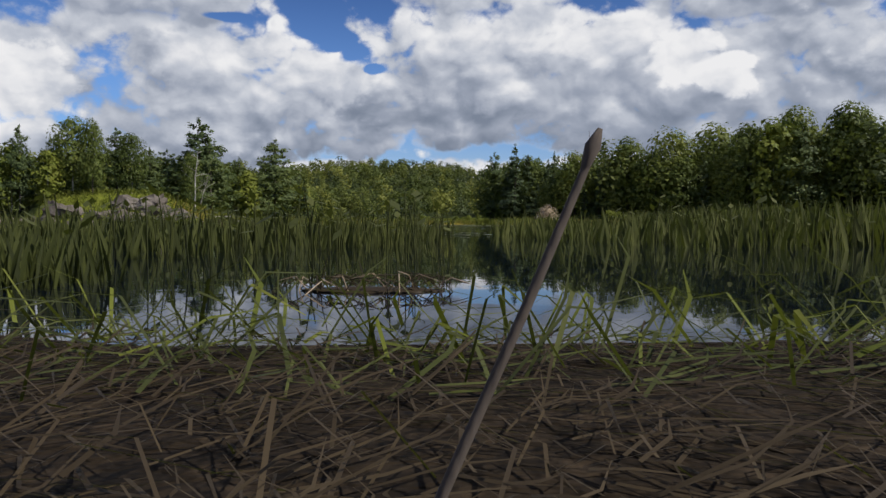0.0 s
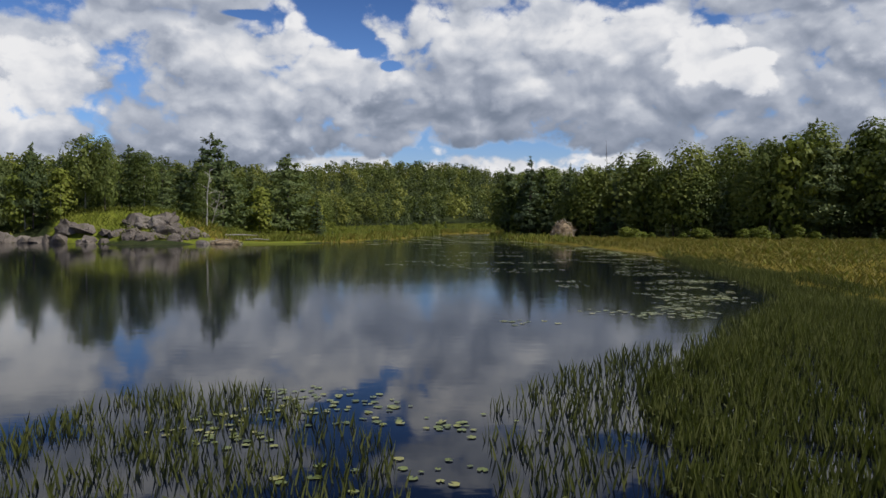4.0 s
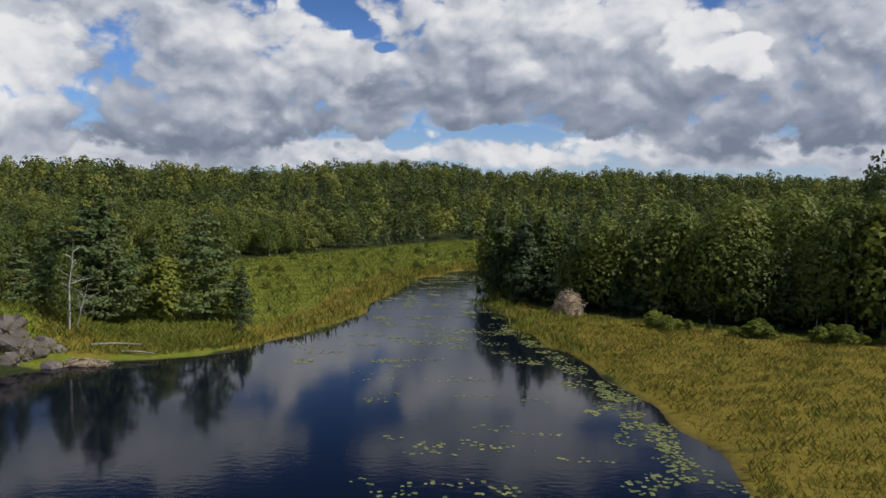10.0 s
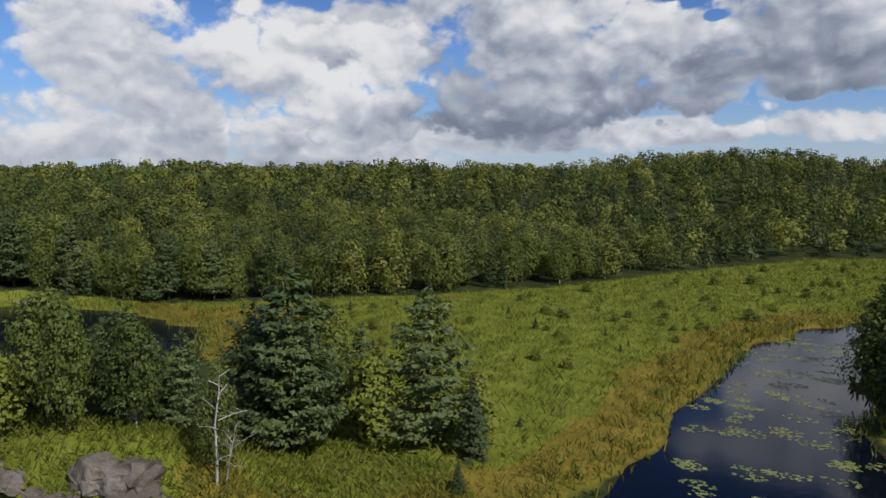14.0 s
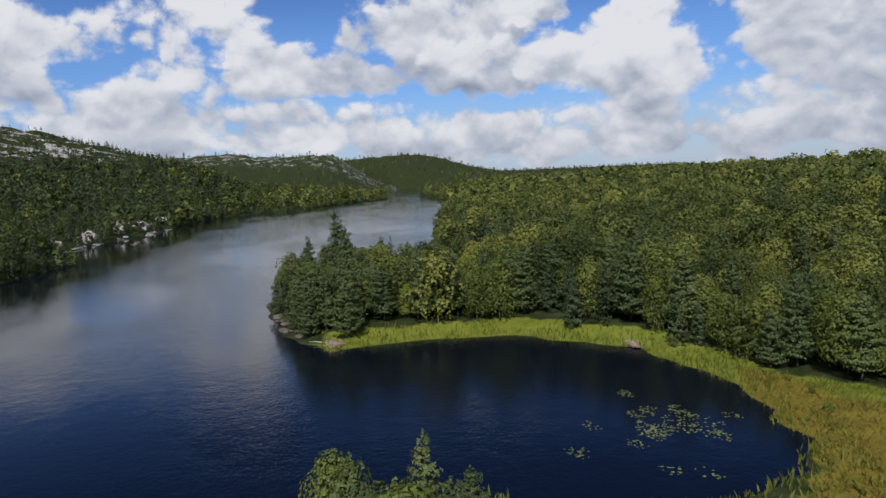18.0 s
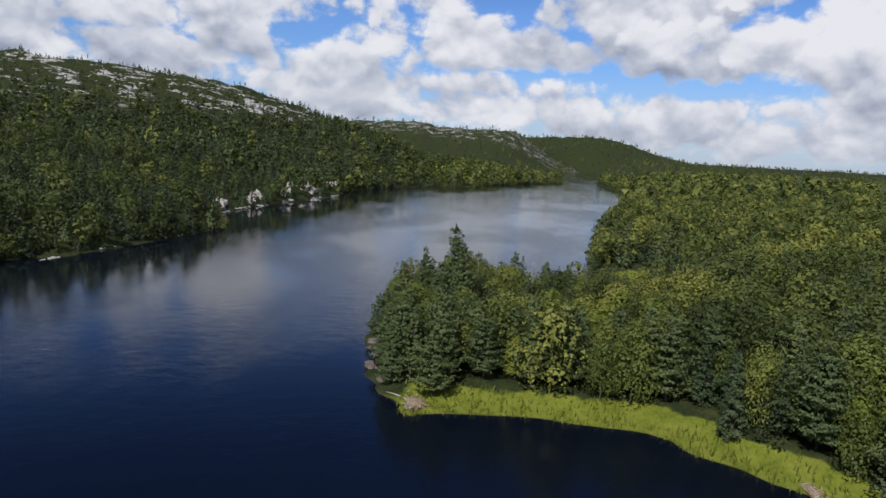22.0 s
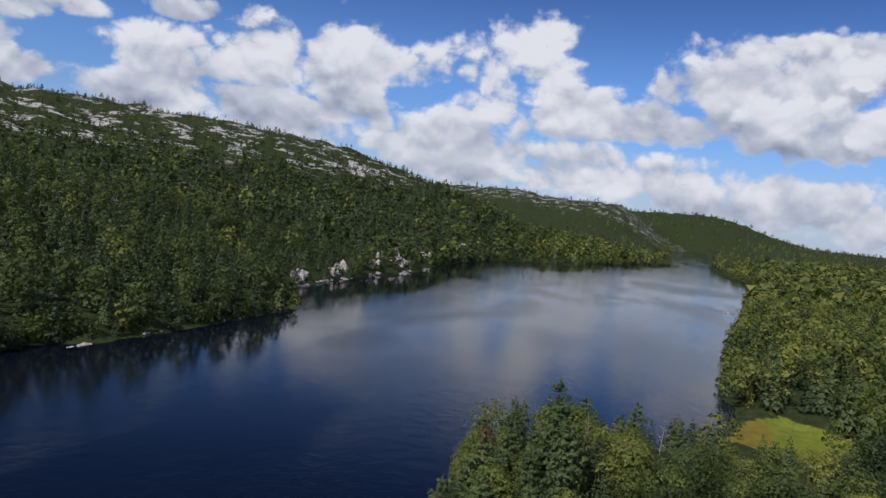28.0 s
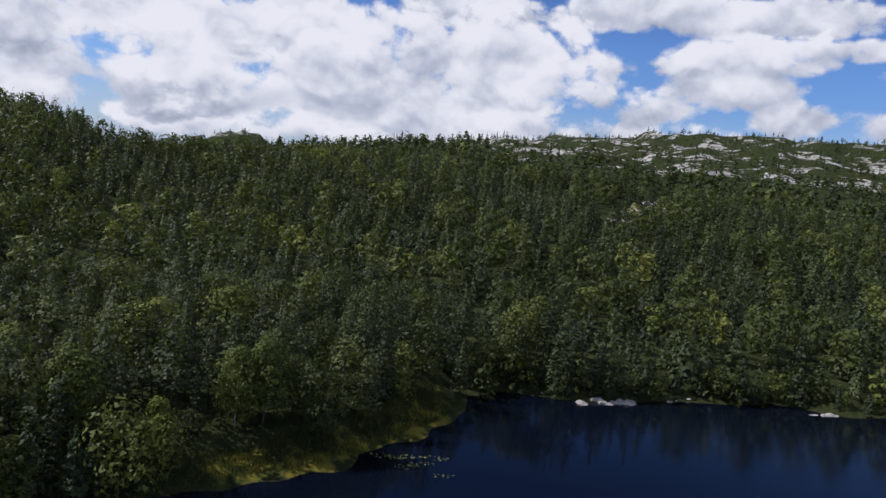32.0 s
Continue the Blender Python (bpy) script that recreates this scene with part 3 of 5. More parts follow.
def broad_crown(seed, h, width, leaves, size, bottom=0.22):
    """Leaf clumps on the skins of a few dozen lobes, for a round broadleaf crown."""
    r = np.random.RandomState(seed)
    lobes = max(7, min(24, leaves // 60))
    cs, ns = [], []
    for k in range(lobes):
        f = (k + 0.5) / lobes
        z = h * (bottom + (0.95 - bottom) * f)
        reach = width * 0.5 * math.sqrt(max(0.08, 1 - ((f - 0.36) / 0.68) ** 2))
        ang = k * 2.4 + r.uniform(-0.5, 0.5)
        rad = reach * r.uniform(0.45, 0.8) * (1 - 0.6 * max(0, f - 0.75) / 0.25)
        c = np.array([math.cos(ang) * rad, math.sin(ang) * rad, z])
        size_l = width * r.uniform(0.19, 0.3)
        n = leaves // lobes
        d = unit(r.normal(size=(n, 3)) + (0, 0, 0.35))
        cs.append(c + d * size_l * r.uniform(0.72, 1.08, (n, 1)) * (1, 1, 0.85))
        ns.append(unit(d + (0, 0, 0.25) + 0.24 * r.normal(size=(n, 3)) + np.array([c[0], c[1], 0]) / width))
    cs, ns = np.concatenate(cs), np.concatenate(ns)
    return leaf_tris(r, cs, ns, size * r.uniform(0.6, 1.35, len(cs)))


def pine_crown(seed, h, width, leaves, size, bottom=0.12, taper=0.75, droop=0.0):
    """Whorls of reaching boughs with tufts of needles, gaps between the tiers."""
    r = np.random.RandomState(seed)
    tiers = max(8, int(h * (1.0 if droop < 0.1 else 1.2)))
    spots, ups = [], []
    weights = []
    boughs = []
    for k in range(tiers):
        f = k / (tiers - 1)
        z = h * (bottom + (0.97 - bottom) * f)
        reach = width * 0.5 * ((1 - f) ** taper * r.uniform(0.8, 1.12) + 0.04)
        if f < 0.15:
            reach *= r.uniform(0.6, 1.0)
        for q in range(6 if f < 0.85 else 4):
            boughs.append((z + r.uniform(-0.25, 0.25), reach * (r.uniform(0.5, 1.25) if droop < 0.1 else r.uniform(0.7, 1.12)), q * 6.283 / 6 + k * 1.1 + r.uniform(-0.35, 0.35)))
    lens = np.array([b[1] for b in boughs])
    share = lens / lens.sum() * leaves
    for (z, reach, ang), n in zip(boughs, share):
        n = max(2, int(round(n)))
        f = np.sqrt(r.uniform(0.04, 1, n))
        side = r.normal(0, 0.2, n) * reach * (0.4 + 0.6 * f)
        x = math.cos(ang) * f * reach - math.sin(ang) * side
        y = math.sin(ang) * f * reach + math.cos(ang) * side
        zz = z + (0.3 * f - droop) * f * reach + r.normal(0, 0.17, n) + 0.3 * (1 - f) * r.uniform(0, 1, n)
        spots.append(np.stack([x, y, zz], 1))
        out_dir = np.stack([x, y, np.full(n, 0.9 * reach + 0.3)], 1)
        ups.append(unit(unit(out_dir) + 0.34 * r.normal(size=(n, 3))))
    top = np.stack([r.normal(0, 0.1, 6), r.normal(0, 0.1, 6), h * r.uniform(0.93, 1.0, 6)], 1)
    spots.append(top)
    ups.append(unit(r.normal(size=(6, 3))))
    cs, ns = np.concatenate(spots), np.concatenate(ups)
    return leaf_tris(r, cs, ns, size * r.uniform(0.6, 1.3, len(cs)), 0.8)


def tube(points, radii, sides=7):
    """A tapered round limb through points, as arrays."""
    pts = [Vector(p) for p in points]
    vs, fs = [], []
    for i, p in enumerate(pts):
        d = (pts[min(i + 1, len(pts) - 1)] - pts[max(i - 1, 0)]).normalized()
        q = d.to_track_quat("Z", "Y")
        for k in range(sides):
            a = 6.2832 * k / sides
            vs.append(p + q @ Vector((math.cos(a) * radii[i], math.sin(a) * radii[i], 0)))
        if i:
            o = (i - 1) * sides
            fs += [(o + k, o + (k + 1) % sides, o + sides + (k + 1) % sides, o + sides + k) for k in range(sides)]
    return np.array([tuple(v) for v in vs]), np.array(fs)


def join_arrays(items):
    vs, fs, o = [], [], 0
    tris = any(np.shape(f)[1] == 3 for v, f in items)
    for v, f in items:
        f = np.asarray(f)
        if tris and f.shape[1] == 4:
            f = np.concatenate([f[:, [0, 1, 2]], f[:, [0, 2, 3]]])
        vs.append(v)
        fs.append(np.asarray(f) + o)
        o += len(v)
    return np.concatenate(vs), np.concatenate(fs)


def trunk_arrays(seed, h, radius, limbs, reach, top=0.92, first=0.25, rise=0.5):
    r = np.random.RandomState(seed)
    bend = r.normal(0, 0.012 * h, (5, 2))
    zs = np.linspace(-0.3, h * top, 5)
    pts = [(bend[i][0] * i / 4, bend[i][1] * i / 4, zs[i]) for i in range(5)]
    items = [tube(pts, [radius * 1.25, radius * 0.95, radius * 0.7, radius * 0.45, radius * 0.12])]
    for k in range(limbs):
        f = first + (0.88 - first) * (k + 0.5) / limbs
        z, ang, ln = h * f, k * 2.4 + r.uniform(-0.4, 0.4), reach * (1 - 0.6 * f) * r.uniform(0.7, 1.1)
        p0 = (0, 0, z)
        p1 = (math.cos(ang) * ln * 0.5, math.sin(ang) * ln * 0.5, z + ln * rise * 0.35)
        p2 = (math.cos(ang) * ln, math.sin(ang) * ln, z + ln * rise)
        items.append(tube([p0, p1, p2], [radius * 0.32 * (1 - 0.5 * f), radius * 0.2 * (1 - 0.5 * f), 0.012], 5))
    return join_arrays(items)


KINDS = {}
for k in range(4):
    KINDS["pine_tree", k] = (14, pine_crown(20 + k, 14, 8.2 + 0.5 * k, 4200, 0.42, 0.07 + 0.03 * k, 0.62), PINE, trunk_arrays(40 + k, 14, 0.2, 12, 3.6, 0.95, 0.12, 0.15), BARK)
for k in range(3):
    KINDS["spruce_tree", k] = (11, pine_crown(60 + k, 11, 4.4 + 0.4 * k, 2400, 0.36, 0.05, 0.85, 0.35), SPRUCE, trunk_arrays(70 + k, 11, 0.14, 8, 1.7, 0.97, 0.1, -0.15), BARK)
for k in range(4):
    KINDS["broadleaf_tree", k] = (12, broad_crown(80 + k, 12, 7.4 + 0.7 * k, 3600, 0.4, 0.2), LEAF, trunk_arrays(90 + k, 12, 0.15, 9, 3.2, 0.85, 0.3, 0.9), BIRCH if k % 2 else BARK)
for k in range(2):
    KINDS["young_tree", k] = (8, broad_crown(100 + k, 8, 4.2, 1800, 0.36, 0.14), LEAF_LIGHT, trunk_arrays(110 + k, 8, 0.08, 7, 1.8, 0.85, 0.25, 0.9), BIRCH)
MESHES = {}
for key, (h0, crown, cm, trunk, tm) in KINDS.items():
    MESHES[key] = (h0, mesh_from("crown", *crown, cm), mesh_from("trunk", *trunk, tm, True))
LABELS = {"pine_tree": "tall white pine with tiers of dark green needles", "spruce_tree": "narrow dark green spruce at the forest edge",
          "broadleaf_tree": "leafy green broadleaf tree at the forest edge", "young_tree": "slender light green young tree by the meadow"}


def plant(kind, variant, x, y, top, turn=0.0, widen=1.0, label="", group="", sink=0.05):
    h0, crown, trunk = MESHES[kind, variant]
    z = height(x, y) - sink
    s = (top - z) / h0
    ob = new(kind)
    ob.matrix_basis = Matrix.Translation((x, y, z)) @ Matrix.Rotation(turn, 4, "Z") @ Matrix.Diagonal((s * widen, s * widen, s, 1))
    part("trunk", trunk, ob)
    part("crown", crown, ob)
    PLANTED.append((x, y, min(2.6, 2.4 * s)))
    return tagged(ob, label or LABELS[kind], "tree", group or "trees of the shore")


PLANTED = []       # ground already taken: x, y, radius
# ---- rocks ----
def rock_mesh(name, seed, size, mat, detail=3, flat=0.55, jag=0.32):
    """A broken, faceted boulder or slab."""
    r = random.Random(seed)
    bm = bmesh.new()
    for k in range(26):
        d = Vector((r.gauss(0, 1), r.gauss(0, 1), r.gauss(0, 1))).normalized() * r.uniform(0.78, 1.0 + jag)
        d.z = max(d.z * flat, -0.3)
        bm.verts.new(d * 1.0)
    hull = bmesh.ops.convex_hull(bm, input=bm.verts)
    bmesh.ops.delete(bm, geom=[v for v in bm.verts if not v.link_faces], context="VERTS")
    bmesh.ops.subdivide_edges(bm, edges=bm.edges, cuts=2, use_grid_fill=True)
    off = Vector((seed * 7.3, seed * 3.1, seed * 5.7))
    for vert in bm.verts:
        c = vert.co.copy()
        vert.co = c * (1 + 0.07 * noise.noise(c * 3.1 + off) + 0.1 * (noise.cell(c * 2.6 + off) - 0.5))
        vert.co *= Vector(size)
    me = bpy.data.meshes.new(name)
    bm.to_mesh(me)
    bm.free()
    me.materials.append(mat)
    return me


ROCKS = [rock_mesh("boulder", 10 + k, (1.0, 0.75 + 0.1 * k, 1.0), ROCK, 3, 0.6 + 0.08 * k) for k in range(5)]
SLABS = [rock_mesh("slab", 30 + k, (1.0, 0.6 + 0.08 * k, 0.8), QUARTZ, 3, 0.5 + 0.12 * k) for k in range(5)]


def set_rock(name, mesh, x, y, size, turn, label, group, tall=1.0, lift=-0.12, clear=0.0):
    ob = new(name, mesh)
    z = max(height(x, y), -0.25) + lift * size
    ob.matrix_basis = Matrix.Translation((x, y, z)) @ Matrix.Rotation(turn, 4, "Z") @ Matrix.Diagonal((size, size, size * tall, 1))
    PLANTED.append((x, y, clear if clear else size))
    return tagged(ob, label, "rock", group)


rr = random.Random(4)
# the broken rocky point
for k in range(46):
    f = rr.random()
    x, y = -31.5 - 13 * f + rr.gauss(0, 0.8), 88.2 + rr.random() * 5.5 * (0.35 + 0.65 * math.sin(math.pi * f)) - 2.6 * f
    size = rr.uniform(0.5, 1.5) * (1.35 if 0.25 < f < 0.75 else 0.8)
    set_rock("boulder", ROCKS[k % 5], x, y, size, rr.uniform(0, 6.28), "broken grey-brown boulder on the lake point", "rocks of the point", rr.uniform(0.8, 1.25))
for k in range(14):
    set_rock("boulder", ROCKS[k % 5], -45 - 1.0 * k + rr.gauss(0, 0.4), 87.6 + 0.12 * k + rr.random() * 1.5, rr.uniform(0.8, 1.7), rr.uniform(0, 6.28),
             "shaded grey boulder at the waterline below trees", "rocks of the point", rr.uniform(0.8, 1.4))
# rocks round the peninsula's tip
for k in range(16):
    f = k / 15
    x, y = (-150 - 36 * f, 84.5 - 5.5 * f) if f < 0.6 else (-172 - 48 * (f - 0.6) / 0.4, 79.5 + 11 * max(0, (f - 0.8) / 0.2))
    set_rock("boulder", ROCKS[k % 5], x + rr.gauss(0, 0.9), y + 0.6 + rr.gauss(0, 0.7), rr.uniform(0.5, 1.25), rr.uniform(0, 6.28),
             "pale lichen-stained rock at the peninsula shore", "rocks of the peninsula", rr.uniform(0.7, 1.2))
# white quartzite along the south shore
for x, y, n, spread, size in [(-236, -23.2, 8, 4.0, 1.6), (-186, -33.6, 14, 7.0, 1.5), (-170, -39.5, 8, 5.0, 0.8), (-203, -34, 6, 5.0, 0.7), (-398, -35.5, 12, 6, 1.7), (-425, -34.5, 12, 10, 1.4),
                              (-455, -32.5, 12, 9, 1.8), (-490, -28.5, 9, 10, 1.6), (-530, -19, 12, 14, 2.2), (-575, -16.5, 10, 14, 2.0), (-328, -11, 5, 5, 1.1), (-300, -14, 6, 12, 0.8),
                              (-262, -19, 6, 10, 0.7)]:
    for k in range(n):
        u, v = rr.uniform(-1, 1), rr.uniform(0, 1)
        set_rock("shore_rock", SLABS[rr.randrange(5)], x + u * spread, y - v * spread * 0.25 + 0.6, size * rr.uniform(0.5, 1.2), rr.uniform(-0.5, 0.5),
                 "white quartzite slab sloping into the lake", "white rocks of the south shore", rr.uniform(0.5, 0.95), clear=0.8)
# bare faces among the trees
for x, y, n, spread, size, tall in [(-400, -39, 7, 7, 2.6, 1.9), (-455, -38, 7, 12, 2.6, 1.7), (-540, -30, 8, 14, 3.4, 2.0), (-575, -40, 4, 8, 4.5, 2.2), (-790, -34, 6, 16, 6, 1.6), (-640, -36, 5, 14, 3.2, 1.5),
                                    (-410, -42, 10, 9, 2.2, 1.8), (-470, -42, 9, 12, 2.0, 1.6), (-505, -38, 10, 14, 2.4, 1.7), (-560, -45, 8, 16, 3.0, 1.8),
                                    (-336, -214, 7, 16, 5.5, 1.0), (-300, -196, 5, 12, 4.5, 1.0), (-420, -160, 4, 10, 4, 1.2), (-268, -170, 4, 10, 3.5, 1.0), (-62, -74, 3, 4, 3, 1.2)]:
    for k in range(n):
        set_rock("rock_outcrop", SLABS[rr.randrange(5)], x + rr.uniform(-1, 1) * spread, y + rr.uniform(-1, 1) * spread * 0.3, size * rr.uniform(0.6, 1.2), rr.uniform(-0.6, 0.6),
                 "bare white quartzite outcrop among the trees", "outcrops on the south slope", tall * rr.uniform(0.8, 1.2), clear=size * (1.0 if y > -60 else 1.9))
rng = np.random.RandomState(5)
# the pines and birches on the rocky point
for kind, v, x, y, top, wd in [("pine_tree", 0, -26, 112, 13.6, 1.35), ("pine_tree", 1, -36, 106, 15.9, 1.35), ("pine_tree", 2, -33.5, 103.5, 12.6, 1.1),
                               ("pine_tree", 3, -42, 109, 11.6, 1.1), ("pine_tree", 0, -48, 104, 6.5, 1.1), ("pine_tree", 3, -44, 96.5, 13.2, 0.96),
                               ("pine_tree", 1, -67.7, 97, 9.6, 0.74), ("pine_tree", 2, -66, 91.5, 9.3, 0.74), ("broadleaf_tree", 1, -48.5, 93.5, 13.8, 0.85),
                               ("pine_tree", 3, -57, 99, 9.3, 1.1), ("pine_tree", 0, -52, 96, 12.3, 1), ("pine_tree", 2, -60.5, 94, 9.4, 1.1),
                               ("young_tree", 0, -29.5, 108.5, 8, 1.2), ("young_tree", 1, -22, 113, 6.5, 1.1), ("pine_tree", 0, -53, 110, 5, 1.1),
                               ("spruce_tree", 1, -21, 110, 7.2, 1.2), ("broadleaf_tree", 2, -38, 113, 10.5, 1), ("pine_tree", 3, -47, 114, 9, 1),
                               ("young_tree", 0, -56, 92.5, 10.5, 1), ("pine_tree", 0, -57.5, 104, 7.6, 1), ("pine_tree", 1, -63, 101.5, 6, 1),
                               ("pine_tree", 1, -31, 109.5, 10.5, 1), ("pine_tree", 2, -50, 99.5, 10.9, 1.1), ("pine_tree", 0, -55.5, 103.5, 8.3, 1),
                               ("pine_tree", 2, -45.5, 102, 8, 0.92), ("pine_tree", 2, -70, 101, 5.5, 1), ("pine_tree", 1, -62, 98, 8.2, 1.1),
                               ("pine_tree", 1, -40.5, 99, 10.9, 1), ("broadleaf_tree", 0, -45.5, 92.8, 13.4, 0.62), ("pine_tree", 3, -54.5, 91.8, 13.0, 0.6),
                               ("pine_tree", 2, -59, 90.8, 11.6, 0.6), ("broadleaf_tree", 0, -65, 90.3, 9.4, 0.8), ("broadleaf_tree", 1, -41.5, 95.5, 12.0, 0.8), ("young_tree", 1, -50.5, 91.2, 9.5, 1.1), ("spruce_tree", 2, -19.5, 104, 2.6, 1.2)]:
    plant(kind, v, x, y, top, rng.uniform(0, 6.28), wd, group="trees on the rocky point")
# the dark spruces and pines on the east bank
for kind, v, x, y, top, wd in [("spruce_tree", 0, 14, 132, 15.2, 1.2), ("spruce_tree", 1, 17, 136, 13.5, 1.2), ("spruce_tree", 2, 20, 130, 12.0, 1.2),
                               ("pine_tree", 1, 22, 136, 14.0, 0.8), ("spruce_tree", 1, 25, 128, 11.5, 1.2), ("spruce_tree", 0, 13, 138, 11.0, 1.2),
                               ("pine_tree", 3, 72, 144, 24.0, 0.7), ("broadleaf_tree", 0, 51, 117, 15.2, 1.1), ("broadleaf_tree", 2, 58, 113, 14.6, 1.1),
                               ("broadleaf_tree", 1, 66, 112, 17.0, 1.1), ("broadleaf_tree", 3, 45, 116, 15.5, 1.0),
                               ("broadleaf_tree", 2, 54, 107, 16.6, 0.9), ("broadleaf_tree", 0, 60, 103.5, 17.2, 0.95), ("broadleaf_tree", 1, 48, 109, 15.0, 0.9), ("young_tree", 0, 50, 105.5, 15.5, 0.9),
                               ("broadleaf_tree", 3, 38, 115, 14.6, 0.95), ("broadleaf_tree", 0, 32, 120, 14.2, 0.9)]:
    plant(kind, v, x, y, top, rng.uniform(0, 6.28), wd, group="trees on the east bank")


def scatter(x0, x1, y0, y1, step, seed):
    r = np.random.RandomState(seed)
    xs, ys = np.meshgrid(np.arange(x0, x1, step), np.arange(y0, y1, step))
    xs, ys = xs.ravel() + r.uniform(-0.45, 0.45, xs.size) * step, ys.ravel() + r.uniform(-0.45, 0.45, ys.size) * step
    return xs, ys, r


def wooded(x, y):
    """Where trees grow: 1 in the woods, 0 on meadow, water and rock."""
    h, d, meadow, sedge, rock = terrain(x, y)
    mw, me = polygon_distance(x, y, MEADOW_WEST), polygon_distance(x, y, MEADOW_EAST)
    belt = 0.5 + 1.3 * smooth(y, 0, 30) + 3.2 * smooth(y, 90, 100) * smooth(-x, 85, 100) * smooth(x, -180, -120)
    ok = (d > belt) & (np.minimum(np.minimum(mw, me), polygon_distance(x, y, MEADOW_NORTH)) > 2.0) 
    ok &= ~((np.hypot(x, y) < 30) & (y > -14)) & ~((x > -80) & (x < -20) & (y > 84) & (y < 117)) & ~((x > -82) & (x < -44) & (y > 110) & (y < 138))
    ok &= ~((x > -6) & (x < 30) & (y < 16)) & ~((x > -152) & (x < -100) & (y > -44) & (y < 0) & (d < 6))
    return ok, h, d


# shoreline and forest-edge trees, each a thing of its own
STRIPS = [(-215, -85, 78, 165, 4.6), (-100, 40, 120, 215, 6.0), (8, 90, 60, 160, 5.2), (-130, -60, -45, 10, 6.2)]
count = 0
for k, (x0, x1, y0, y1, step) in enumerate(STRIPS):
    xs, ys, r = scatter(x0, x1, y0, y1, step, 30 + k)
    ok, hh, dd = wooded(xs, ys)
    mw, me = polygon_distance(xs, ys, MEADOW_WEST), polygon_distance(xs, ys, MEADOW_EAST)
    near_edge = np.minimum(np.minimum(mw, me), dd)
    ok &= near_edge < (17 if k == 0 else 11)
    for x, y in zip(xs[ok], ys[ok]):
        q, size = r.uniform(), r.uniform(0.78, 1.2)
        if k == 0:
            kind = "pine_tree" if q < 0.55 else ("broadleaf_tree" if q < 0.85 else ("spruce_tree" if q < 0.93 else "young_tree"))
        elif k == 2:
            kind = "spruce_tree" if q < 0.2 else ("broadleaf_tree" if q < 0.85 else "pine_tree")
        else:
            kind = "broadleaf_tree" if q < 0.6 else ("pine_tree" if q < 0.75 else ("spruce_tree" if q < 0.85 else "young_tree"))
        tall = {"pine_tree": 12.5, "spruce_tree": 9.5, "broadleaf_tree": 11.0, "young_tree": 7.0}[kind] * size
        tall *= 1 - 0.27 * float(smooth(-x, 140, 165)) * (k == 0) - 0.2 * (k == 1) - 0.12 * float(smooth(x, -135, -115)) * (k == 0)
        plant(kind, r.randint(2 if kind == "young_tree" else 3), x, y, height(x, y) + tall, r.uniform(0, 6.28), r.uniform(0.85, 1.1))
        count += 1
plant("pine_tree", 0, -181.5, 97, 18.5, 2.0, 0.8, "tall white pine at the peninsula tip")
plant("pine_tree", 1, -183, 95, 22.0, 1.0, 0.8, "emergent old white pine towering over the peninsula tip")


plant("pine_tree", 1, -191, 88.5, 16.5, 2.0, 0.6, "thin half-bare old pine at the peninsula tip")
rust = plant("pine_tree", 2, -190, 84.6, 12.5, 0.5, 0.6, "dying pine with rusty brown needles at the tip")
for child in rust.children:
    if child.data.materials[0] == PINE:
        child.data = child.data.copy()
        child.data.materials[0] = RUST
for k in range(9):
    plant("young_tree", k % 2, -153 - 14 * rng.uniform(), 110 + 24 * rng.uniform(), 11.5 + rng.uniform(-1, 2), rng.uniform(0, 6), 1.3, "sunlit yellow-green young tree on the peninsula")
plant("pine_tree", 0, -130, 143, 14.5, 0.4, 1.25, "broad white pine standing at the bay shore")


# the woods behind, joined
def forest(name, xs, ys, heights, kinds, templates, mats, label, seed):
    r = np.random.RandomState(seed)
    groups = {}
    for i, (x, y, h, k) in enumerate(zip(xs, ys, heights, kinds)):
        groups.setdefault(int(k), []).append(i)
    hz = terrain(xs, ys)[0]
    for which, mat in mats.items():
        vs, fs, tones, o = [], [], [], 0
        for k, ids in groups.items():
            tv, tf, h0, m = templates[k]
            if m != which:
                continue
            for i in ids:
                a, s = r.uniform(0, 6.28), heights[i] / h0
                wd = s * r.uniform(0.85, 1.15)
                c, sn = math.cos(a) * wd, math.sin(a) * wd
                v = np.stack([tv[:, 0] * c - tv[:, 1] * sn + xs[i], tv[:, 0] * sn + tv[:, 1] * c + ys[i], tv[:, 2] * s + hz[i] - 0.1], 1)
                vs.append(v)
                fs.append(tf + o)
                # south woods get a darker leaf tone: cloud shade put into the colour
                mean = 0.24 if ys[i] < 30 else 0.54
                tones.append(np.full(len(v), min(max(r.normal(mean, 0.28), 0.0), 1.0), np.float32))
                o += len(v)
        if vs:
            me = mesh_from(name, np.concatenate(vs), np.concatenate(fs), mat)
            me.attributes.new("tone", "FLOAT", "POINT").data.foreach_set("value", np.concatenate(tones))
            tagged(new(name, me), label, "forest", kind="stuff")


def with_stem(crown, h, rad):
    stem = tube([(0, 0, -0.5), (0, 0, h * 0.8)], [rad, rad * 0.3], 4)
    return join_arrays([crown, stem])


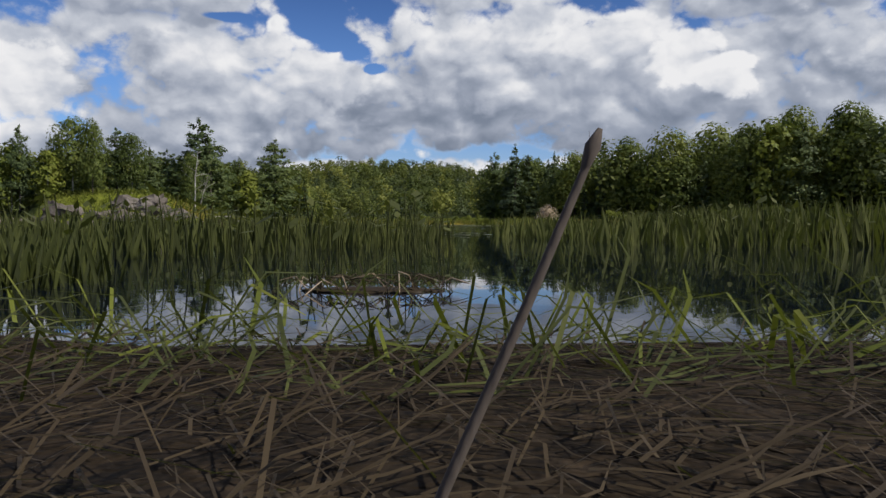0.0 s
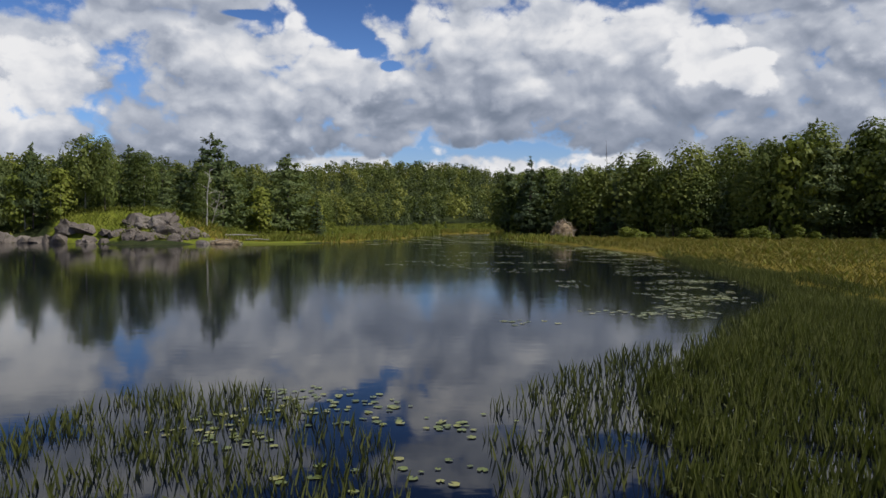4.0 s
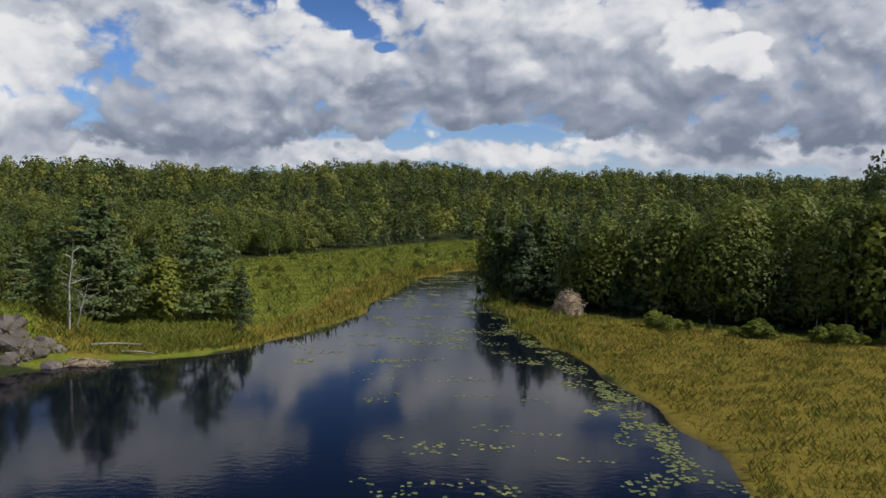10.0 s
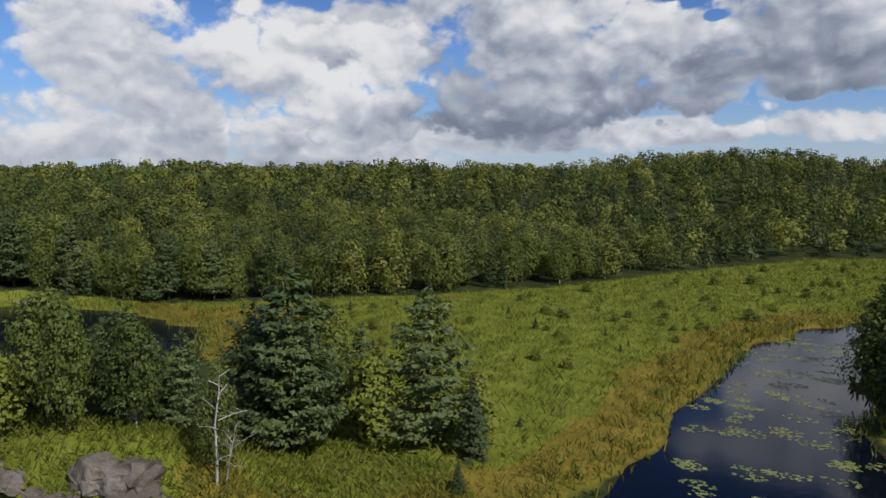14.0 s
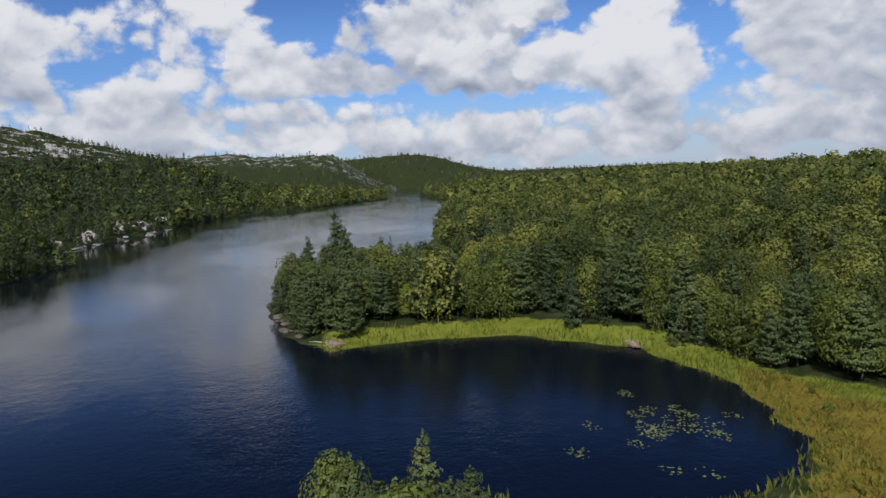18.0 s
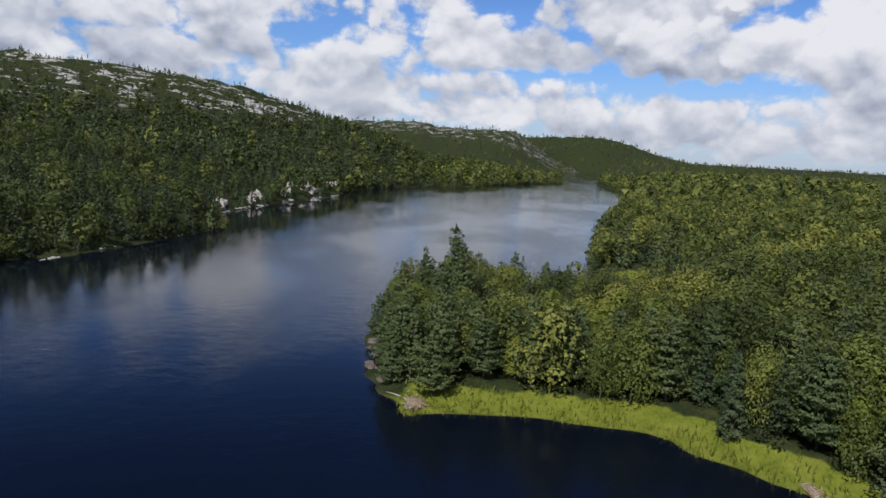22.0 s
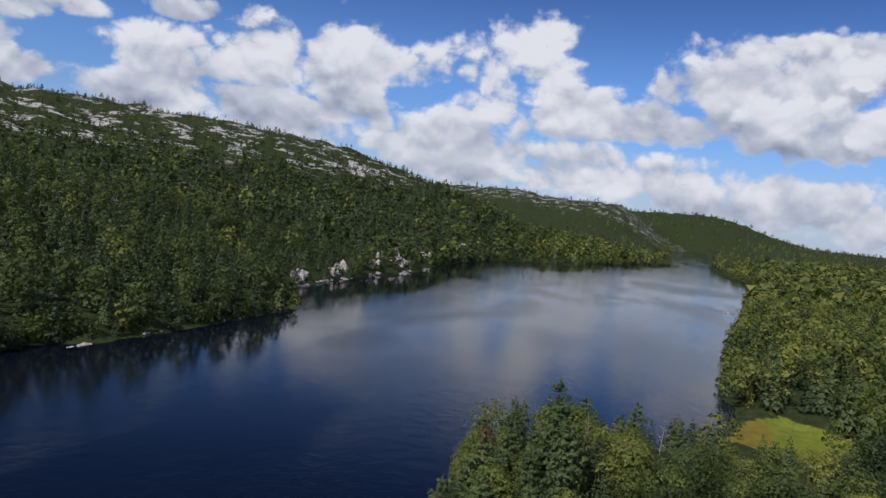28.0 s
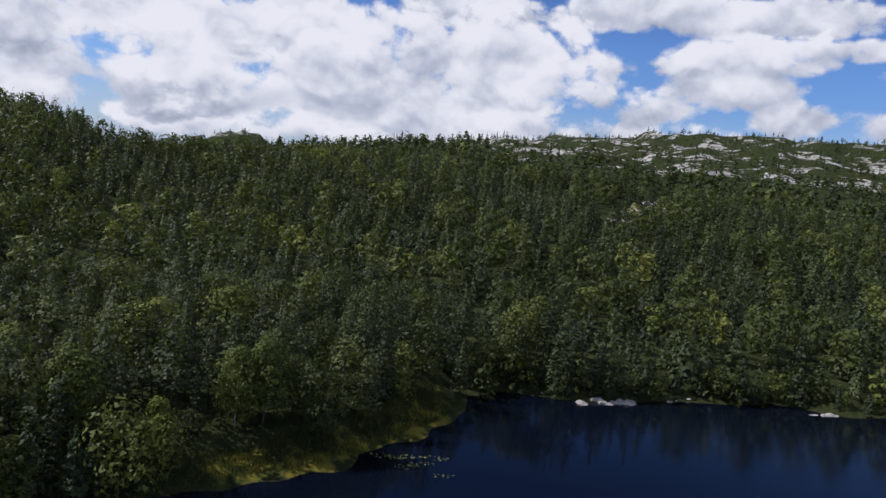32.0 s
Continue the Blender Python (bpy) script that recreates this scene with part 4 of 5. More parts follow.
def spire_crown(seed, h, width, leaves, size):
    """A pointed conifer for far off: sprays over the skin of a ragged cone."""
    r = np.random.RandomState(seed)
    f = 1 - np.sqrt(r.uniform(0, 1, leaves))
    f[0] = 0.93
    a = r.uniform(0, 6.283, leaves)
    rad = width * 0.5 * (1 - f) * r.uniform(0.55, 1.0, leaves)
    cs = np.stack([np.cos(a) * rad, np.sin(a) * rad, h * (0.06 + 0.92 * f)], 1)
    ns = unit(np.stack([np.cos(a), np.sin(a), np.full(leaves, 0.7)], 1) + 0.35 * r.normal(size=(leaves, 3)))
    return leaf_tris(r, cs, ns, size * (1.15 - 0.75 * f) * r.uniform(0.8, 1.2, leaves))


MID = [(*with_stem(broad_crown(200 + k, 12, 9.2, 860, 0.56, 0.12), 12, 0.14), 12, 0) for k in range(5)]
MID += [(*with_stem(pine_crown(210 + k, 13, 7.4, 820, 0.56, 0.08, 0.65), 13, 0.16), 13, 1) for k in range(4)]
MID += [(*with_stem(pine_crown(220 + k, 11, 4.2, 480, 0.46, 0.04, 0.85, 0.3), 11, 0.12), 11, 1) for k in range(3)]
TOP = [(*with_stem(broad_crown(270 + k, 12, 8.8, 1000, 0.5, 0.42), 12, 0.14), 12, 0) for k in range(5)]
TOP += [(*with_stem(pine_crown(280 + k, 13, 7.4, 760, 0.46, 0.36, 0.6), 13, 0.16), 13, 1) for k in range(4)]
TOP += [(*with_stem(pine_crown(290 + k, 11, 4.4, 460, 0.42, 0.3, 0.8, 0.3), 11, 0.12), 11, 1) for k in range(3)]
FAR = [(*broad_crown(230 + k, 12, 7.8, 200, 0.92, 0.3), 12, 0) for k in range(4)]
FAR += [(*spire_crown(240 + k, 13, 5.8, 130, 0.95), 13, 1) for k in range(4)]


def in_view(x, y):
    """The side of the country that the flight overlooks."""
    north_east = (y > 40) & (x < 60 + 0.78 * (y - 20))
    return north_east | ((y <= 40) & (x < -70 + 0.34 * (91 - y))) | ((x < 60) & (y > 0))


def woods(name, x0, x1, y0, y1, step, seed, near, far, templates, n_broad, label, conifer=0.35, size=1.0):
    """Trees of the woods between two distances from the flight's ground."""
    xs, ys, r = scatter(x0, x1, y0, y1, step, seed)
    dist = np.hypot(np.maximum(np.abs(xs + 50) - 60, 0), np.maximum(np.abs(ys - 80) - 50, 0))
    keep = (dist >= near) & (dist < far) & in_view(xs, ys)
    xs, ys = xs[keep], ys[keep]
    ok, h, d = wooded(xs, ys)
    ok &= r.uniform(0, 1, len(xs)) > 0.12 * smooth(mound(xs, ys, -830, -515, 480, 260, -38), 0.3, 0.7)
    for px, py, pr in PLANTED:
        ok &= np.hypot(xs - px, ys - py) > pr
    xs, ys = xs[ok], ys[ok]
    conif = wave_noise(xs, ys, 70, 21) * 0.25 + r.uniform(0, 1, len(xs)) < conifer + 0.45 * smooth(-ys, 0, 40)
    total = len(templates)
    kinds = np.where(conif, r.randint(n_broad, total, len(xs)), r.randint(0, n_broad, len(xs)))
    if templates is MID:
        edge = np.minimum(polygon_distance(xs, ys, MEADOW_WEST), polygon_distance(xs, ys, MEADOW_EAST))
        inner = np.minimum(d[ok], edge) > 10
        kinds = np.where(inner, kinds + len(MID), kinds)
        templates = MID + TOP
    hs = np.where(conif, 12.5, 11.5) * r.uniform(0.72, 1.28, len(xs)) * size
    hs *= 1 - 0.28 * smooth(-xs, 140, 165) * smooth(xs, -262, -235) * smooth(ys, 60, 75) * smooth(-ys, -150, -128)
    hs *= 1 - 0.24 * smooth(xs, -150, -125) * smooth(ys, 90, 105) * (1 - 0.8 * smooth(xs, 8, 20) * smooth(-ys, -190, -170))
    hs *= 1 - 0.5 * smooth(-np.hypot(xs + 226, ys - 126), -30, -14)
    hs *= 1 - 0.62 * smooth(mound(xs, ys, -830, -515, 480, 260, -38), 0.25, 0.8)
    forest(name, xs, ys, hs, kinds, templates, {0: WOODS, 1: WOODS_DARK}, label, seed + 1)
    return len(xs)


n1 = woods("near_woods", -330, 200, -130, 330, 5.3, 301, 0, 110, MID, 5, "dense mixed forest of broadleaf trees and pines")
LOW = [(*broad_crown(250 + k, 12, 8.4, 28, 3.1, 0.15), 12, 0) for k in range(4)]
LOW += [(*spire_crown(260 + k, 13, 5.6, 18, 2.6), 13, 1) for k in range(4)]
# low trees and bushes leaning over the water's edge
THICKET = [(*broad_crown(310 + k, 12, 10.0, 150, 1.5, 0.02), 12, 0) for k in range(3)] + [(*spire_crown(320 + k, 13, 7.0, 130, 1.3), 13, 1) for k in range(3)]
for tx0, tx1, ty0, ty1, step, tall in [(-386, -84, -75, 20, 2.7, 6.0), (-1050, -225, 90, 300, 4.0, 7.0), (-1320, -600, -60, 230, 4.0, 7.0)]:
    xs, ys, r = scatter(tx0, tx1, ty0, ty1, step, 331)
    dd = terrain(xs, ys)[1]
    ok = (dd > 0.0) & (dd < 5.5) & ~((xs > -155) & (xs < -98)) & ((polygon_distance(xs, ys, MEADOW_NORTH) > 2) | (ys < 60)) & (r.uniform(0, 1, len(xs)) < 0.8)
    for px, py, pr in PLANTED:
        ok &= np.hypot(xs - px, ys - py) > pr * 0.8 + 1.0
    xs, ys = xs[ok], ys[ok]
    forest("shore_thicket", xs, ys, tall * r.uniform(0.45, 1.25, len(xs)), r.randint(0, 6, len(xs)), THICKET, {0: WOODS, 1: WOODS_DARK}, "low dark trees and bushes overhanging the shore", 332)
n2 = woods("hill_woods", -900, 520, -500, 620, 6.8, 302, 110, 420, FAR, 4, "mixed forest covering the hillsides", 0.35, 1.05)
n3 = woods("far_woods", -1700, 700, -1100, 900, 10.5, 303, 420, 1200, LOW, 4, "distant forest on the ridges", 0.4, 1.1)
n4 = woods("distant_woods", -4400, 900, -3200, 2000, 46.0, 304, 1200, 5000, LOW, 4, "far wooded hills on the horizon", 0.4, 1.0)

# ---- meadow, reeds and lilies ----
def blades(xs, ys, zs, heights, widths, lean, r):
    """Thin upright leaves, two triangles each: a bent blade."""
    n = len(xs)
    a, b = r.uniform(0, 6.283, n), r.uniform(0, 6.283, n)
    wx, wy = np.cos(a) * widths * 0.5, np.sin(a) * widths * 0.5
    lx, ly = np.cos(b) * lean * heights, np.sin(b) * lean * heights
    base = np.stack([xs, ys, zs], 1)
    v0, v1 = base + np.stack([-wx, -wy, 0 * wx], 1), base + np.stack([wx, wy, 0 * wx], 1)
    mid = base + np.stack([lx * 0.35, ly * 0.35, heights * 0.62], 1)
    v2 = mid + np.stack([wx * 0.7, wy * 0.7, 0 * wx], 1)
    v3 = base + np.stack([lx, ly, heights], 1)
    v = np.stack([v0, v1, v2, v3], 1).reshape(-1, 3)
    i = np.arange(n)[:, None] * 4
    f = np.concatenate([i + [[0, 1, 2]], i + [[0, 2, 3]]], 0)
    return v, f


def stuff(name, arrays, mat, label, category):
    return tagged(new(name, mesh_from(name, *arrays, mat)), label, category, kind="stuff")


def inside_points(poly, n, r, margin=0.0):
    a = np.array(poly)
    out = []
    while sum(map(len, out)) < n:
        x, y = r.uniform(a[:, 0].min(), a[:, 0].max(), n), r.uniform(a[:, 1].min(), a[:, 1].max(), n)
        k = polygon_distance(x, y, poly) < -margin
        out.append(np.stack([x[k], y[k]], 1))
    p = np.concatenate(out)[:n]
    return p[:, 0], p[:, 1]


rg = np.random.RandomState(77)
for name, poly, n, mat_a, mat_b, tall in [("meadow_grass", MEADOW_WEST, 60000, GRASS, SEDGE, 0.6), ("marsh_sedge", MEADOW_EAST, 78000, SEDGE, GRASS, 0.4)]:
    x, y = inside_points(poly, n, rg)
    h, d, meadow, sedge, rock = terrain(x, y)
    ok = d > 0.2
    x, y, h, sedge = x[ok], y[ok], h[ok], sedge[ok]
    clump = 0.7 + 0.5 * (wave_noise(x, y, 5, 31) > 0.1)
    first = rg.uniform(0, 1, len(x)) > sedge * (1 if mat_a is GRASS else 0.25) if mat_a is GRASS else rg.uniform(0, 1, len(x)) < 0.3 + 0.6 * sedge
    for sel, mat, tag in ((first, mat_a, name), (~first, mat_b, name)):
        k = sel.sum()
        if k:
            stuff(tag, blades(x[sel], y[sel], h[sel] - 0.02, tall * clump[sel] * rg.uniform(0.5, 1.25, k), rg.uniform(0.03, 0.08, k), 0.75, rg), mat,
                  "tall green and golden meadow grass", "grass")

# grass belt round the bay and along the banks
x, y = rg.uniform(-170, 22, 60000), rg.uniform(60, 195, 60000)
h, d, meadow, sedge, rock = terrain(x, y)
ok = (d > -0.8) & (d < 4.5 + 2 * wave_noise(x, y, 20, 41)) & ((y > 96) | (x < -100))
ok &= ~((x < -140) & (y < 90))
x, y, h, d = x[ok], y[ok], h[ok], d[ok]
stuff("bank_sedge", blades(x, y, np.maximum(h, 0.0) - 0.03, rg.uniform(0.5, 1.15, len(x)), rg.uniform(0.1, 0.26, len(x)), 0.4, rg), GRASS, "bright green sedge along the bay shore", "sedge")

# grass over the rocky point
x, y = rg.uniform(-56, -18, 16000), rg.uniform(87, 110, 16000)
h, d = terrain(x, y)[:2]
ok = (d > 1.0) & (mound(x, y, -35, 97, 16, 9, 8) > 0.3)
x, y, h = x[ok], y[ok], h[ok]
stuff("point_grass", blades(x, y, h - 0.02, rg.uniform(0.25, 0.8, len(x)), rg.uniform(0.03, 0.09, len(x)), 0.7, rg), GRASS, "rough green grass and herbs on the rocky point", "grass")

# shrubs on the meadows
for k in range(170):
    if k < 30 or k >= 64:
        x, y = inside_points(MEADOW_WEST, 1, rg, 6.0)
        x, y = float(x[0]), float(y[0])
        if y < 135 and k % 3:
            y += 50
            x += 12
        if k >= 64 and polygon_distance(np.array([x]), np.array([y]), MEADOW_WEST)[0] > -1.0:
            continue
    else:
        x, y = 26 + 34 * rg.uniform(), 0.0
        y = 112 - (x - 28) * 0.42 - rg.uniform(0.5, 4.5)
    if float(terrain(np.array([x]), np.array([y]))[1][0]) < 2.5:
        continue
    kind = "young_tree" if k % 4 else "spruce_tree"
    plant(kind, k % 2, x, y, height(x, y) + (rg.uniform(0.9, 2.1) if k < 64 else rg.uniform(0.5, 1.3)), rg.uniform(0, 6.28), 2.2 if kind == "young_tree" else 1.5,
          "low leafy shrub in the wet meadow" if kind == "young_tree" else "small dark spruce seedling in the meadow", "meadow shrubs", 0.15)

# reeds standing in the shallows
def reeds(name, poly, n, tall, wide, mat, label, margin=0.0):
    x, y = inside_points(poly, n, rg, margin)
    keep = wave_noise(x, y, 1.6, 51) + 0.6 * wave_noise(x, y, 0.6, 52) > -0.55
    x, y = x[keep], y[keep]
    h, d = terrain(x, y)[:2]
    z = np.minimum(h, 0.0) - 0.02
    z = np.where(d > 0, h - 0.02, np.maximum(z, -0.25))
    stuff(name, blades(x, y, z, (np.maximum(-z, 0) + tall * rg.uniform(0.45, 1.2, len(x))), wide * rg.uniform(0.6, 1.3, len(x)), 0.22, rg), mat, label, "reeds")


EAST_REEDS = [(3.6, 5.6), (3.4, 9), (4.4, 14), (8.5, 20), (14, 29), (16.0, 38), (17.5, 50), (18.5, 62), (20, 66), (20, 40), (17, 25), (12, 13), (7, 4.8), (4.6, 2.6)]
reeds("east_reeds", EAST_REEDS, 50000, 0.36, 0.0055, REED, "dense green reeds in the shallows")
reeds("sparse_reeds", [(1.4, 7.4), (1.5, 12.5), (4, 16.4), (7.6, 20), (14, 30), (16, 42), (17, 52), (18.5, 52), (14, 28), (8, 16), (4, 8), (3.2, 3.4), (2.3, 4.2)], 5200, 0.28, 0.0042, REED, "thin dark reeds standing in open water")
reeds("west_reeds", [(-6.5, 2.5), (-5.6, 10), (-4.6, 13), (-2.6, 13.6), (0.2, 10.6), (0.7, 7.2), (0.4, 4.6), (-0.3, 2.9), (-2.4, 1.8)], 5600, 0.24, 0.0026, REED, "thin reeds standing in the quiet shallows")
reeds("near_clump", [(-2.8, 1.0), (-2.4, 2.6), (-1.0, 2.2), (-0.15, 1.55), (-0.25, 1.0)], 3600, 0.15, 0.0026, REED, "thick clump of green reeds near the bank")

reeds("marsh_grass", [(-152, -34), (-147, -27), (-123, -9), (-109, -5), (-100, -3), (-102, -9), (-122, -15), (-146, -36)], 5200, 0.9, 0.12, REED, "golden green sedge in the marshy corner of the lake")


# pickerel weed: dark pointed leaves on bent stalks
def spear_leaf_arrays(r, n, poly, tall):
    x, y = inside_points(poly, n, r)
    items = []
    for px, py in zip(x, y):
        h = tall * r.uniform(0.5, 1.15)
        a = r.uniform(0, 6.28)
        tip = Vector((px + math.cos(a) * 0.1 * h * 2, py + math.sin(a) * 0.1 * h * 2, h))
        stalk = tube([(px, py, -0.2), (px + math.cos(a) * 0.03, py + math.sin(a) * 0.03, h * 0.6), tip], [0.004, 0.0035, 0.003], 3)
        ln, wd = r.uniform(0.06, 0.12), r.uniform(0.014, 0.026)
        d = Vector((math.cos(a) * 0.75, math.sin(a) * 0.75, r.uniform(-0.5, 0.6))).normalized()
        s = d.cross(Vector((0, 0, 1))).normalized() * wd
        leaf = np.array([tuple(tip), tuple(tip + d * ln * 0.4 + s), tuple(tip + d * ln), tuple(tip + d * ln * 0.4 - s)]), np.array([(0, 1, 2, 3)])
        items += [stalk, leaf]
    return join_arrays(items)


stuff("pickerel_weed", spear_leaf_arrays(rg, 420, [(-0.5, 2.0), (-2.6, 4), (-2.0, 8), (0.7, 8.0), (0.9, 4), (0.6, 2.2)], 0.26), REED, "dark pointed water plants on bent stalks", "plants")
stuff("pickerel_weed", spear_leaf_arrays(rg, 200, [(2.2, 3.4), (1.8, 7.5), (4.5, 14), (7, 16), (5, 8), (3.4, 3.2)], 0.32), REED, "dark pointed water plants on bent stalks", "plants")


# lily pads lying on the water
def pads(name, spots, label):
    vs, fs, o = [], [], 0
    for cx, cy, rx, ry, n, size in spots:
        for k in range(n):
            a, q = rg.uniform(0, 6.283), math.sqrt(rg.uniform())
            x, y = cx + math.cos(a) * q * rx + rg.normal(0, 0.15), cy + math.sin(a) * q * ry + rg.normal(0, 0.15)
            s, t = size * rg.uniform(0.6, 1.3), rg.uniform(0, 6.283)
            ring = [(x + math.cos(t + 0.35 + 5.6 * i / 6) * s, y + math.sin(t + 0.35 + 5.6 * i / 6) * s, 0.012 + rg.uniform(0, 0.008)) for i in range(7)]
            vs += [(x, y, 0.012)] + ring
            fs += [(o, o + 1 + i, o + 2 + i) for i in range(6)]
            o += 8
    stuff(name, (np.array(vs), np.array(fs)), LILY, label, "lily pads")


spots = []
for k in range(115):     # rafts down the channel
    y = 92 + 80 * rg.uniform() ** 0.9
    lo, hi = np.interp(y, [92, 106, 119, 143, 161, 178], [-15, -11, -7.5, -6.5, -3.5, 4]), np.interp(y, [92, 101, 120, 148, 161, 178], [14, 12, 9.5, 6.5, 11, 14])
    spots.append((lo + (hi - lo) * rg.uniform(), y, rg.uniform(0.7, 2.2), rg.uniform(0.5, 1.2), int(rg.uniform(16, 46)), 0.15))
for k in range(46):     # fringe along the east bank
    y = 60 + 56 * rg.uniform()
    x = np.interp(y, [55, 72, 86, 101, 116], [19, 18, 16.5, 12.6, 10.6]) - abs(rg.normal(0, 1.6)) - 0.6
    spots.append((x, y, rg.uniform(0.6, 1.4), rg.uniform(0.8, 1.8), int(rg.uniform(18, 40)), 0.14))
for k in range(70):     # loose drifts off the east reeds
    y = 22 + 40 * rg.uniform()
    x = np.interp(y, [20, 29, 42, 62], [7.5, 13, 16, 18]) - abs(rg.normal(0, 3.2)) - 0.8
    spots.append((x, y, rg.uniform(0.4, 1.3), rg.uniform(0.4, 1.0), int(rg.uniform(8, 26)), 0.1))
for k in range(48):     # scattered over the open pond
    spots.append((rg.uniform(-3, 12), rg.uniform(44, 96), rg.uniform(0.8, 2.6), rg.uniform(0.4, 1.0), int(rg.uniform(5, 14)), 0.14))
pads("lily_pads", spots, "yellow-green lily pads floating on the channel")
pads("lily_pads", [(rg.normal(-86, 5), rg.normal(128, 4), 1.6, 1.0, int(rg.uniform(10, 30)), 0.14) for k in range(26)], "pale lily pads floating in the bay")
pads("lily_pads", [(rg.uniform(-142, -118), rg.uniform(-20, -3), 1.6, 0.8, int(rg.uniform(8, 20)), 0.15) for k in range(16)], "lily pads by the marshy corner")
pads("lily_pads", [(rg.uniform(-3, 1.5), rg.uniform(7, 14), 0.7, 0.5, int(rg.uniform(8, 16)), 0.06) for k in range(16)], "small floating leaves among the reeds")


# ---- beaver lodge, driftwood, dead trees ----
def stick_pile(name, x, y, rx, ry, h, n, label, category, rad=0.03, seed=1, mats=(DEADWOOD, STICKS)):
    r = np.random.RandomState(seed)
    ob = new(name)
    z0 = max(height(x, y), 0.0)
    ob.location = (x, y, z0)
    bm = bmesh.new()
    bmesh.ops.create_icosphere(bm, subdivisions=3, radius=1.0)
    for vert in bm.verts:
        c = vert.co
        k = 1 + 0.18 * noise.noise(c * 2.5)
        vert.co = Vector((c.x * rx * 0.86 * k, c.y * ry * 0.86 * k, max(c.z, -0.15) * h * 0.86 * k))
    me = bpy.data.meshes.new("mound")
    bm.to_mesh(me)
    bm.free()
    me.materials.append(mats[1])
    part("mound", me, ob, "packed mud and brown sticks")
    for k in range(n):
        a, f = r.uniform(0, 6.283), r.uniform(0, 1)
        rad_f = math.sqrt(max(0, 1 - f * f))
        c = Vector((math.cos(a) * rx * rad_f, math.sin(a) * ry * rad_f, f * h))
        d = Vector((r.normal() * 0.8, r.normal() * 0.8, r.normal() * 0.35 + 0.25)).normalized()
        ln = r.uniform(0.35, 0.9) * min(rx, 1.6)
        me = mesh_from("stick", *tube([c - d * ln * 0.5, c + Vector((0, 0, 0.03)), c + d * ln * 0.5], [rad, rad * 0.9, rad * 0.5], 5), mats[0] if k % 5 == 0 else mats[1])
        part("stick", me, ob)
    return tagged(ob, label, category)


stick_pile("beaver_lodge", 18.6, 120.8, 2.1, 1.9, 2.9, 150, "domed beaver lodge of bleached sticks and mud", "beaver lodge", 0.045, 3)
stick_pile("driftwood_heap", -28.5, 89.2, 2.3, 0.7, 0.55, 46, "heap of bleached driftwood at the rocky point", "driftwood", 0.05, 4)
stick_pile("driftwood_heap", -139.5, 92.5, 2.6, 1.6, 0.7, 54, "heap of bleached driftwood on the peninsula shore", "driftwood", 0.06, 5)
stick_pile("driftwood_heap", -121.5, 139.2, 2.4, 0.9, 0.45, 34, "heap of pale driftwood by the bay", "driftwood", 0.06, 6)
stick_pile("floating_mat", 0.58, 1.28, 0.2, 0.06, 0.012, 46, "floating mat of straw-coloured plant litter", "plant litter", 0.0016, 7, (STICKS, STRAW))


def dead_tree(x, y, h, radius, limbs, reach, lean, label, mat, seed):
    ob = new("dead_tree")
    ob.matrix_basis = Matrix.Translation((x, y, height(x, y))) @ Matrix.Rotation(lean[0], 4, "X") @ Matrix.Rotation(lean[1], 4, "Y")
    r = np.random.RandomState(seed)
    part("trunk", mesh_from("trunk", *trunk_arrays(seed, h, radius, 0, reach, 1.0), mat, True), ob)
    for k in range(limbs):
        f = 0.3 + 0.62 * k / limbs
        a, ln = k * 2.4 + r.uniform(-0.5, 0.5), reach * (1.1 - f) * r.uniform(0.6, 1.2)
        p0, p1 = Vector((0, 0, h * f)), Vector((math.cos(a) * ln, math.sin(a) * ln, h * f + ln * r.uniform(0.2, 0.9)))
        arrays = [tube([p0, p0.lerp(p1, 0.5) + Vector((0, 0, 0.06 * ln)), p1], [radius * 0.4, radius * 0.25, 0.012], 5)]
        branch = part("branch", mesh_from("branch", *join_arrays(arrays), mat), ob)
        for q in range(3):
            s = p0.lerp(p1, 0.4 + 0.2 * q)
            e = s + Vector((r.normal() * 0.3 * ln, r.normal() * 0.3 * ln, r.uniform(0.1, 0.45) * ln))
            part("twig", mesh_from("twig", *tube([s, e], [radius * 0.14, 0.006], 4), mat), branch)
    return tagged(ob, label, "tree", "dead trees")


dead_tree(31.5, 150, 19.5, 0.16, 9, 1.3, (0, 0), "tall bare dead snag above the forest", BARK, 401)
dead_tree(-32.6, 94.2, 8.6, 0.1, 9, 3.0, (0.0, 0.06), "pale half-dead birch leaning over the point", BIRCH, 402)
dead_tree(-32.1, 94.5, 5.2, 0.08, 7, 2.6, (0.1, 0.3), "bleached dead stem beside the birch", DEADWOOD, 403)
dead_tree(-117, -42, 13, 0.14, 8, 2.4, (0, 0), "bleached dead tree standing among dark trees", DEADWOOD, 404)
dead_tree(-196, 100, 12, 0.1, 8, 2.2, (0.05, 0), "bare pale dead birch on the peninsula", DEADWOOD, 405)
dead_tree(-208, 112, 10, 0.1, 8, 2.4, (0, 0.08), "bare pale dead birch on the peninsula", DEADWOOD, 406)
dead_tree(-45.2, 97.2, 8.0, 0.09, 6, 2.0, (0, -0.1), "bare white birch stem on the point", BIRCH, 407)
plant("broadleaf_tree", 2, -33.4, 95.2, 9.4, 1.0, 0.6, "thin birch with yellowing leaves on the point", "trees on the rocky point")
